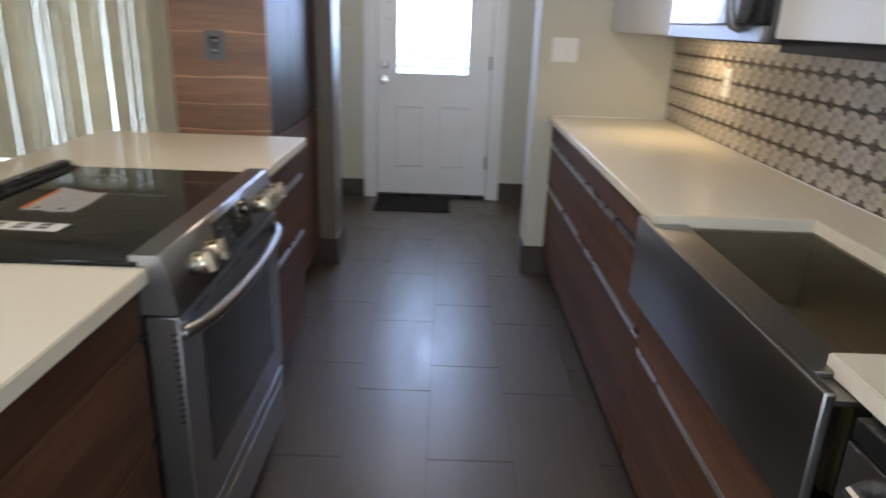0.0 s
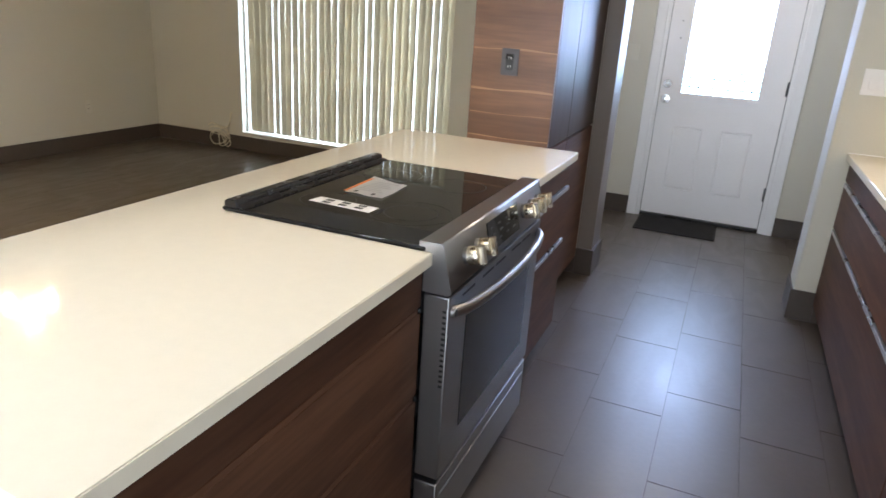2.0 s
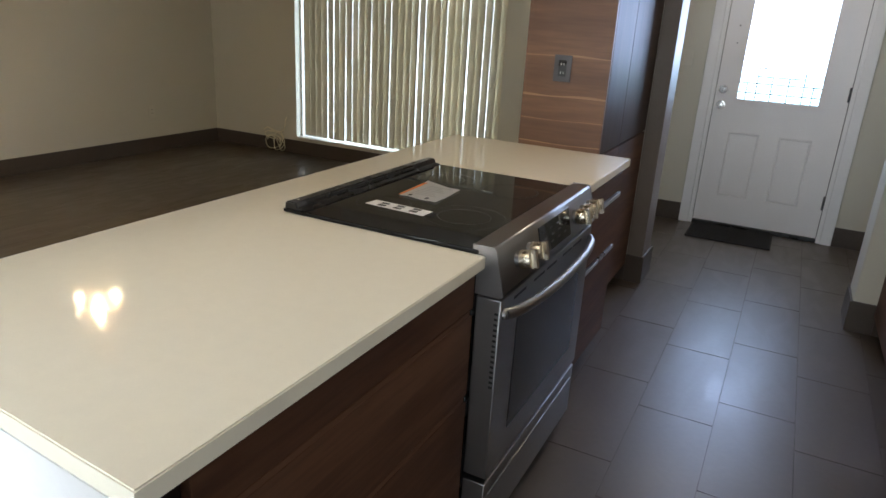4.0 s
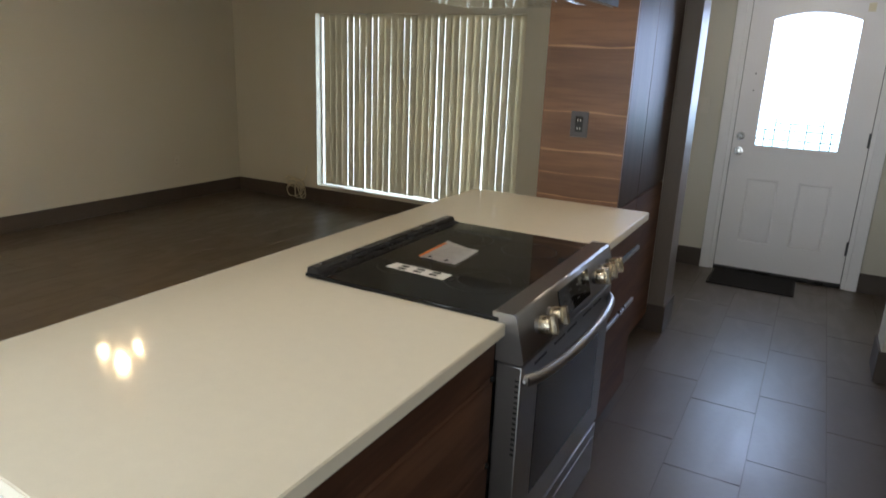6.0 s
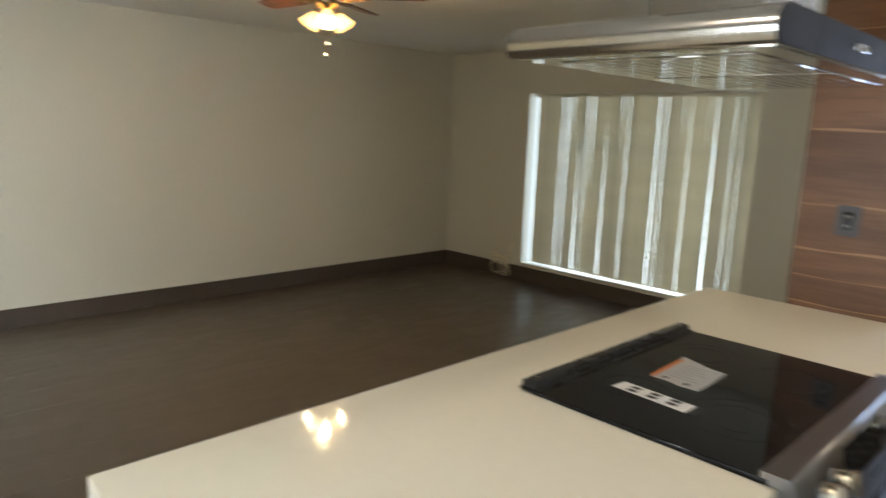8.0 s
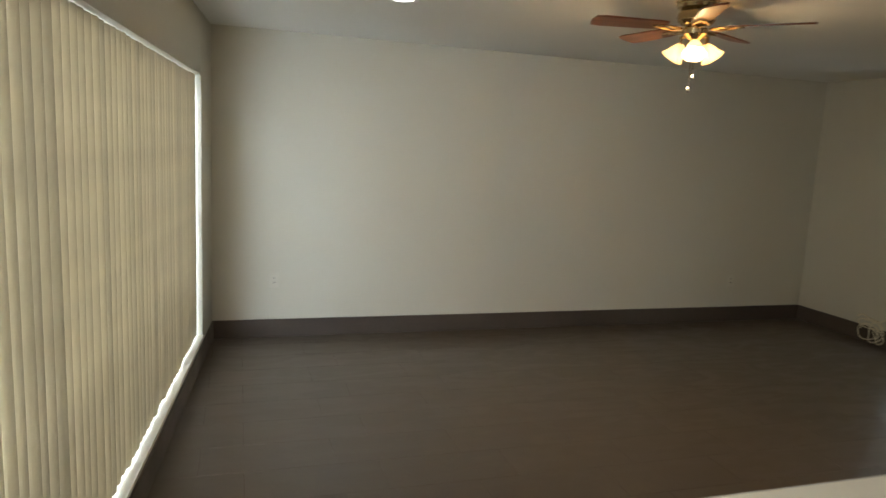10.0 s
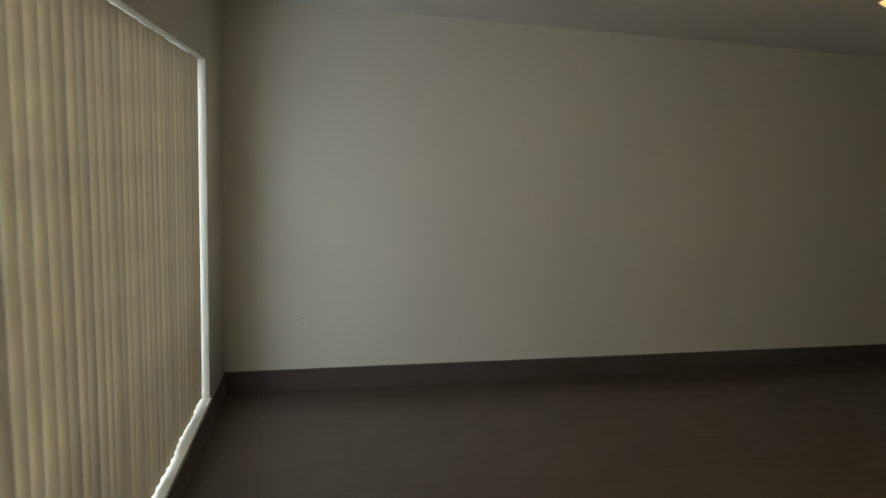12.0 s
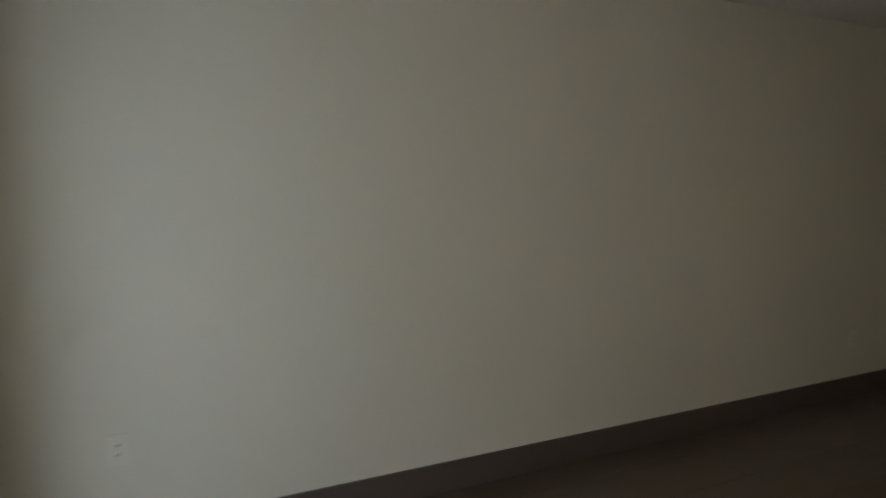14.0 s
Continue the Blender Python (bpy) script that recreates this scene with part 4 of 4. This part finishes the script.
bmesh.ops.bevel(bm, geom=[e for e in bm.edges if e.calc_face_angle(0) > 1 and abs(e.verts[0].co.z - e.verts[1].co.z) < 1e-5], offset=0.0025, segments=2, affect="EDGES")
part("slab", bm, QUARTZ, ct)
part("caulk_bead", sweep([(RF + 0.004, 2.4765, CT + 0.001), (EAST - 0.012, 2.4765, CT + 0.001)], 0.0035, 6), PLASTICW, ct, "thin white caulk line against the wall")
part("caulk_bead", sweep([(EAST - 0.0105, 2.47, CT + 0.001), (EAST - 0.0105, -1.04, CT + 0.001)], 0.0028, 6), PLASTICW, ct, "thin white caulk line under the tiles")
drawer_unit("base_cabinet", RF + 0.022, 0.592, 2.4795, 0.58, -1, "dark walnut drawer cabinet with aluminium finger pulls", "wall cabinets")
drawer_unit("sink_cabinet", RF + 0.022, -0.355, 0.588, 0.58, -1, "dark walnut drawers below the farmhouse sink", "wall cabinets",
            levels=[(0.105, 0.470), (0.485, 0.640)], top=0.655)
# farmhouse sink
sk = thing("farmhouse_sink", (1.35, 0.1, 0.66), "deep stainless apron-front farmhouse sink", "sink")
ap = one_box(1.102, 1.124, -0.350, 0.575, 0.662, 0.893, bevel=0.006)
for v in ap.verts:      # the near end sits a little further back
    v.co.x += 0.018 * (0.575 - v.co.y) / 0.92
part("apron", ap, STEELX, sk, "stainless apron front")
bm = bmesh.new()
box(bm, 1.124, 1.20, -0.345, 0.575, 0.868, 0.8765)
box(bm, 1.125, 1.215, -0.28, 0.51, 0.8765, 0.889, bevel=0.003)
part("rim", bm, STEEL, sk)
for b_ in ((1.215, 1.56, 0.505, 0.517), (1.215, 1.56, -0.287, -0.275), (1.548, 1.56, -0.275, 0.505), (1.203, 1.215, -0.275, 0.505)):
    part("basin_wall", one_box(*b_, 0.665, 0.8765), BASIN, sk)
part("basin_floor", one_box(1.215, 1.548, -0.275, 0.505, 0.662, 0.672), BASIN, sk)
part("drain", lathe([(0.045, 0.0), (0.045, 0.003), (0.038, 0.004), (0.030, 0.001), (0.002, 0.0)], (1.40, 0.11, 0.672), 24), CHROME, sk)
# dishwasher
dw = thing("dishwasher", (1.45, -0.68, 0), "stainless dishwasher with bar handle under the counter", "dishwasher")
part("tub", one_box(1.1805, 1.74, -0.975, -0.375, 0.10, SLAB_T - 0.002), DARKPL, dw)
part("toe_panel", one_box(1.21, 1.70, -0.97, -0.38, 0.0, 0.10), BLACKPL, dw)
dd = part("front_panel", one_box(1.152, 1.180, -0.973, -0.377, 0.105, 0.835, bevel=0.004), STEEL, dw)
part("control_strip", one_box(1.156, 1.180, -0.973, -0.377, 0.838, 0.872, bevel=0.003), BLACKPL, dw, "black control strip")
part("handle", sweep([(1.153, -0.92, 0.80), (1.123, -0.91, 0.80), (1.115, -0.68, 0.80), (1.123, -0.45, 0.80), (1.153, -0.44, 0.80)], 0.011, 10), STEEL, dd)

# upper cabinets and microwave
UF = 1.41


def upper_cabinet(y0, y1, doors, label):
    t = thing("upper_cabinet", (1.59, (y0 + y1) / 2, 1.37), label, "cabinet", "white upper cabinets")
    part("body", one_box(UF + 0.021, EAST - 0.001, y0 + 0.001, y1 - 0.001, 1.366, 2.20), CABWHITE, t)
    w = (y1 - y0) / doors
    for i in range(doors):
        part("cabinet_door", one_box(UF, UF + 0.020, y0 + i * w + 0.002, y0 + (i + 1) * w - 0.002, 1.364, 2.199, bevel=0.0015), CABWHITE, t)
    part("light_valance", one_box(UF + 0.012, EAST - 0.02, y0 + 0.012, y1 - 0.012, 1.330 if y0 < 0 else 1.354, 1.3655), SHADOWBOARD if y0 < 0 else CABWHITE, t)
    return t


upper_cabinet(1.385, 2.470, 2, "white lacquered upper cabinet beside the microwave")
upper_cabinet(-1.05, 0.625, 3, "white lacquered upper cabinet above the sink")
mw = thing("microwave", (1.58, 0.99, 1.35), "stainless over-counter microwave with black glass door", "microwave")
part("body", one_box(1.395, EAST - 0.001, 0.629, 1.379, 1.352, 1.775), DARKPL, mw)
part("bottom_trim", one_box(1.372, 1.396, 0.629, 1.379, 1.352, 1.395, bevel=0.003), STEEL, mw, "stainless lower trim")
part("door_glass", one_box(1.374, 1.3945, 0.80, 1.377, 1.398, 1.772, bevel=0.002), MIRROR, mw, "reflecting door")
part("control_face", one_box(1.374, 1.3945, 0.631, 0.797, 1.398, 1.772, bevel=0.002), BLACKGLASS, mw)
part("handle", sweep([(1.374, 0.765, 1.385), (1.352, 0.765, 1.392), (1.338, 0.765, 1.43), (1.330, 0.765, 1.58), (1.338, 0.765, 1.72), (1.376, 0.765, 1.76)], 0.013, 10), STEELX, mw, "dark steel bar handle")
ul = thing("under_cabinet_lamp", (1.55, 1.86, 1.3535), "small round lit lamp under the white upper cabinet", "lamp")
part("rim", lathe([(0.030, -0.004), (0.036, -0.006), (0.042, -0.004), (0.043, 0.0)], (1.55, 1.86, 1.3535), 24), PLASTICW, ul)
part("lens", lathe([(0.002, -0.004), (0.030, -0.004), (0.030, -0.001)], (1.55, 1.86, 1.3535), 24), glowing("warm_lamp_lens", (1.0, 0.8, 0.5), 5.0), ul, "glowing warm lens")
for i in range(7):
    part("under_vent", one_box(1.44 + i * 0.03, 1.455 + i * 0.03, 0.66, 1.20, 1.347, 1.3505), INK, mw)

# ---- ceiling fan ----
FX, FY = -2.786, 0.905
fan = thing("ceiling_fan", (FX, FY, CEILING), "ceiling fan with reddish wood blades and three lit shades", "ceiling fan")
part("canopy", lathe([(0.105, 0.0), (0.105, -0.010), (0.098, -0.018), (0.102, -0.026), (0.096, -0.040), (0.070, -0.050)], (FX, FY, CEILING)), BRASSY, fan, "brass ceiling canopy")
part("motor_housing", lathe([(0.060, -0.048), (0.082, -0.056), (0.092, -0.075), (0.090, -0.100), (0.075, -0.118), (0.05, -0.125)], (FX, FY, CEILING)), BRASSY, fan)
outline = [(0.155, -0.042), (0.20, -0.050), (0.48, -0.060), (0.525, -0.050), (0.535, 0.0), (0.525, 0.050), (0.48, 0.060), (0.20, 0.050), (0.155, 0.042)]
blade_me = prism(outline, "z", -0.004, 0.004)
bmesh.ops.rotate(blade_me, verts=blade_me.verts, cent=(0, 0, 0), matrix=Matrix.Rotation(radians(11), 3, "X"))
blade_mesh = mesh_of("blade", blade_me, BLADE)
iron = bmesh.new()
for s in (-1, 1):
    q = sweep([(0.07, 0, -0.01), (0.11, 0.028 * s, -0.012), (0.15, 0.034 * s, -0.008), (0.20, 0.012 * s, -0.004), (0.225, 0, -0.006)], 0.006, 8)
    tmp = bpy.data.meshes.new("tmp")
    q.to_mesh(tmp)
    q.free()
    iron.from_mesh(tmp)
    bpy.data.meshes.remove(tmp)
iron_mesh = mesh_of("blade_iron", iron, BRASSY)
for i in range(5):
    o = new("blade", blade_mesh)
    o.parent = fan
    o.location = (0, 0, -0.130)
    o.rotation_euler = (0, 0, radians(44 + 72 * i))
    q = new("blade_iron", iron_mesh)
    q.parent = o
part("light_kit", lathe([(0.05, -0.125), (0.062, -0.140), (0.058, -0.165), (0.035, -0.185), (0.012, -0.20), (0.002, -0.205)], (FX, FY, CEILING)), BRASSY, fan)
for i in range(3):
    a = radians(-34 + 120 * i)
    dx, dy = math.cos(a), math.sin(a)
    part("lamp_arm", sweep([(FX + 0.04 * dx, FY + 0.04 * dy, CEILING - 0.165), (FX + 0.07 * dx, FY + 0.07 * dy, CEILING - 0.175), (FX + 0.072 * dx, FY + 0.072 * dy, CEILING - 0.212)], 0.011, 10), BRASSY, fan)
    bm = lathe([(0.018, 0.0), (0.030, -0.012), (0.046, -0.045), (0.056, -0.078), (0.076, -0.108), (0.073, -0.110), (0.052, -0.080), (0.042, -0.046), (0.026, -0.014)], (0, 0, 0), 24)
    for v in bm.verts:
        if v.co.z < -0.07:
            k = 1 + 0.05 * math.cos(6 * math.atan2(v.co.y, v.co.x))
            v.co.x, v.co.y = v.co.x * k, v.co.y * k
    bmesh.ops.scale(bm, verts=bm.verts, vec=(0.75, 0.75, 0.75))
    bmesh.ops.rotate(bm, verts=bm.verts, cent=(0, 0, 0), matrix=Matrix.Rotation(radians(-38), 3, Vector((-dy, dx, 0))))
    bmesh.ops.translate(bm, verts=bm.verts, vec=(FX + 0.064 * dx, FY + 0.064 * dy, CEILING - 0.208))
    part("shade", bm, SHADE, fan, "glowing frosted tulip shade")
    lamp("fan_bulb", "POINT", Matrix.Translation((FX + 0.099 * dx, FY + 0.099 * dy, CEILING - 0.268)), 28.0, (1.0, 0.70, 0.38), 0.03)
for dx, zl in ((0.010, 0.385), (-0.012, 0.445)):
    bm = bmesh.new()
    rod(bm, (FX + dx, FY, CEILING - 0.19), (FX + dx, FY, CEILING - zl + 0.02), 0.0022, seg=6)
    pc = part("pull_chain", bm, BRASSY, fan)
    part("chain_pull", lathe([(0.002, 0.026), (0.008, 0.019), (0.010, 0.008), (0.005, 0.0)], (FX + dx, FY, CEILING - zl), 10), CHROME, pc)

# ---- recessed ceiling lamps ----
for cx, cy in CANS:
    rl = thing("recessed_light", (cx, cy, CEILING), "round white lit recessed ceiling lamp", "ceiling lamp", "recessed lamps")
    part("trim_ring", lathe([(0.060, -0.004), (0.075, -0.008), (0.092, -0.006), (0.095, 0.0)], (cx, cy, CEILING)), PLASTICW, rl)
    part("lens", lathe([(0.002, -0.005), (0.060, -0.005), (0.060, -0.001)], (cx, cy, CEILING)), LED, rl)

# ---- shrubs outside the front door ----
random.seed(5)
bm = bmesh.new()
for i in range(1500):
    x, y, z = random.gauss(0.5, 0.9), 7.2 + random.gauss(0, 0.25), -0.16 + abs(random.gauss(0.75, 0.35))
    a, b = random.uniform(0, 6.3), random.uniform(-0.8, 0.8)
    u = Vector((math.cos(a), math.sin(a), b)).normalized() * random.uniform(0.04, 0.09)
    w = Vector((-math.sin(a), math.cos(a), random.uniform(-0.5, 0.5))).normalized() * random.uniform(0.02, 0.045)
    c = Vector((x, y, max(-0.1, z)))
    vs = [bm.verts.new(c - u), bm.verts.new(c + w), bm.verts.new(c + u), bm.verts.new(c - w)]
    bm.faces.new(vs)
solo("hedge", bm, LEAF, (0.5, 7.2, -0.16), "green leafy hedge outside the front door", "hedge", kind="stuff")

# ---- backsplash tiles ----
bs = structure("backsplash", one_box(EAST - 0.004, EAST - 0.0005, -1.05, 2.479, CT + 0.001, 1.349), TILE_D, "patterned encaustic tile backsplash in beige, grey and dark brown")
P = 0.0866


def pattern_tile():
    """A square tile: pale octagon field, grey star, dark corner crosses and a dark bar along the foot."""
    bm = bmesh.new()
    h = P / 2 - 0.0012

    def poly(pts, x0, x1, mi):
        lo = [bm.verts.new((x0, u, v)) for u, v in pts]
        hi = [bm.verts.new((x1, u, v)) for u, v in pts]
        n = len(pts)
        fs = [bm.faces.new(hi)] + [bm.faces.new((lo[i], lo[(i + 1) % n], hi[(i + 1) % n], hi[i])) for i in range(n)]
        for f in fs:
            f.material_index = mi
    poly([(-h, -h), (h, -h), (h, h), (-h, h)], 0, -0.005, 0)
    star = []
    for i in range(12):
        a = 2 * math.pi * i / 12
        r = 0.40 * P if i % 2 == 0 else 0.22 * P
        star.append((r * math.cos(a), r * math.sin(a)))
    poly(star, -0.005, -0.0053, 1)
    poly([(0.14 * P * math.cos(math.pi * i / 3), 0.14 * P * math.sin(math.pi * i / 3)) for i in range(6)], -0.0053, -0.0056, 0)
    k, q = 0.25 * P, 0.105 * P
    for su in (-1, 1):
        for sv in (-1, 1):
            pts = [(su * h, sv * h), (su * (h - k), sv * h), (su * (h - k), sv * (h - q)), (su * (h - q), sv * (h - q)), (su * (h - q), sv * (h - k)), (su * h, sv * (h - k))]
            poly(pts, -0.005, -0.0054, 2)
    for sv in (-1, 1):
        poly([(-h + k, sv * h), (h - k, sv * h), (h - k, sv * (h - 0.0030)), (-h + k, sv * (h - 0.0030))], -0.005, -0.0053, 2)
    bmesh.ops.recalc_face_normals(bm, faces=bm.faces)
    return mesh_of("tile", bm, [TILE_L, TILE_M, TILE_D], smooth=False)


tile_me = pattern_tile()
y = 2.478 - P / 2
while y > -1.0:
    for k in range(5):
        o = new("tile", tile_me)
        o.parent = bs
        o.location = (EAST - 0.004, y, CT + 0.002 + P / 2 + k * P)
    y -= P
for y in (1.72, -0.6):
    plate("wall_outlet", (EAST - 0.0115, y, 1.17), "-x", (0.072, 0.116), PLASTICW, "white outlet on the patterned backsplash")

# ---- floor tiles ----
fl = structure("floor", one_box(WEST - 0.15, EAST + 0.15, -2.95, NORTH + 0.15, -0.16, -0.0014), GROUT, "dark grey-brown porcelain tile floor in running bond")
TW, TL, GR = 0.286, 0.640, 0.0036
shared = {}


def floor_tile(w, d):
    key = (round(w, 4), round(d, 4))
    if key not in shared:
        bm = one_box(-w / 2, w / 2, -d / 2, d / 2, -0.0024, 0.0)
        top = [e for e in bm.edges if e.verts[0].co.z > -1e-4 and e.verts[1].co.z > -1e-4]
        bmesh.ops.bevel(bm, geom=top, offset=0.0004, segments=1, affect="EDGES")
        shared[key] = mesh_of("tile", bm, TILE, smooth=False)
    return shared[key]


x = 0.541 - TW * 21
while x < EAST:
    shift = 0.0 if round((x - 0.541) / TW) % 2 else 0.205
    yy = 1.756 + shift - TL * 9
    while yy < NORTH:
        a, b = max(x, WEST) + 0.0008, min(x + TW, EAST) - 0.0008
        joint = GR if x > -1.0 else 0.0016     # tighter joints in the living room
        c, d = max(yy, -2.80 if x > -0.7 else SOUTH - 0.1 + SKEW * (x - WEST)) + joint / 2, min(yy + TL, NORTH + 0.0) - joint / 2
        if b - a > 0.01 and d - c > 0.01:
            o = new("tile", floor_tile(b - a, d - c))
            o.parent = fl
            o.location = ((a + b) / 2, (c + d) / 2, 0.0)
        yy += TL
    x += TW
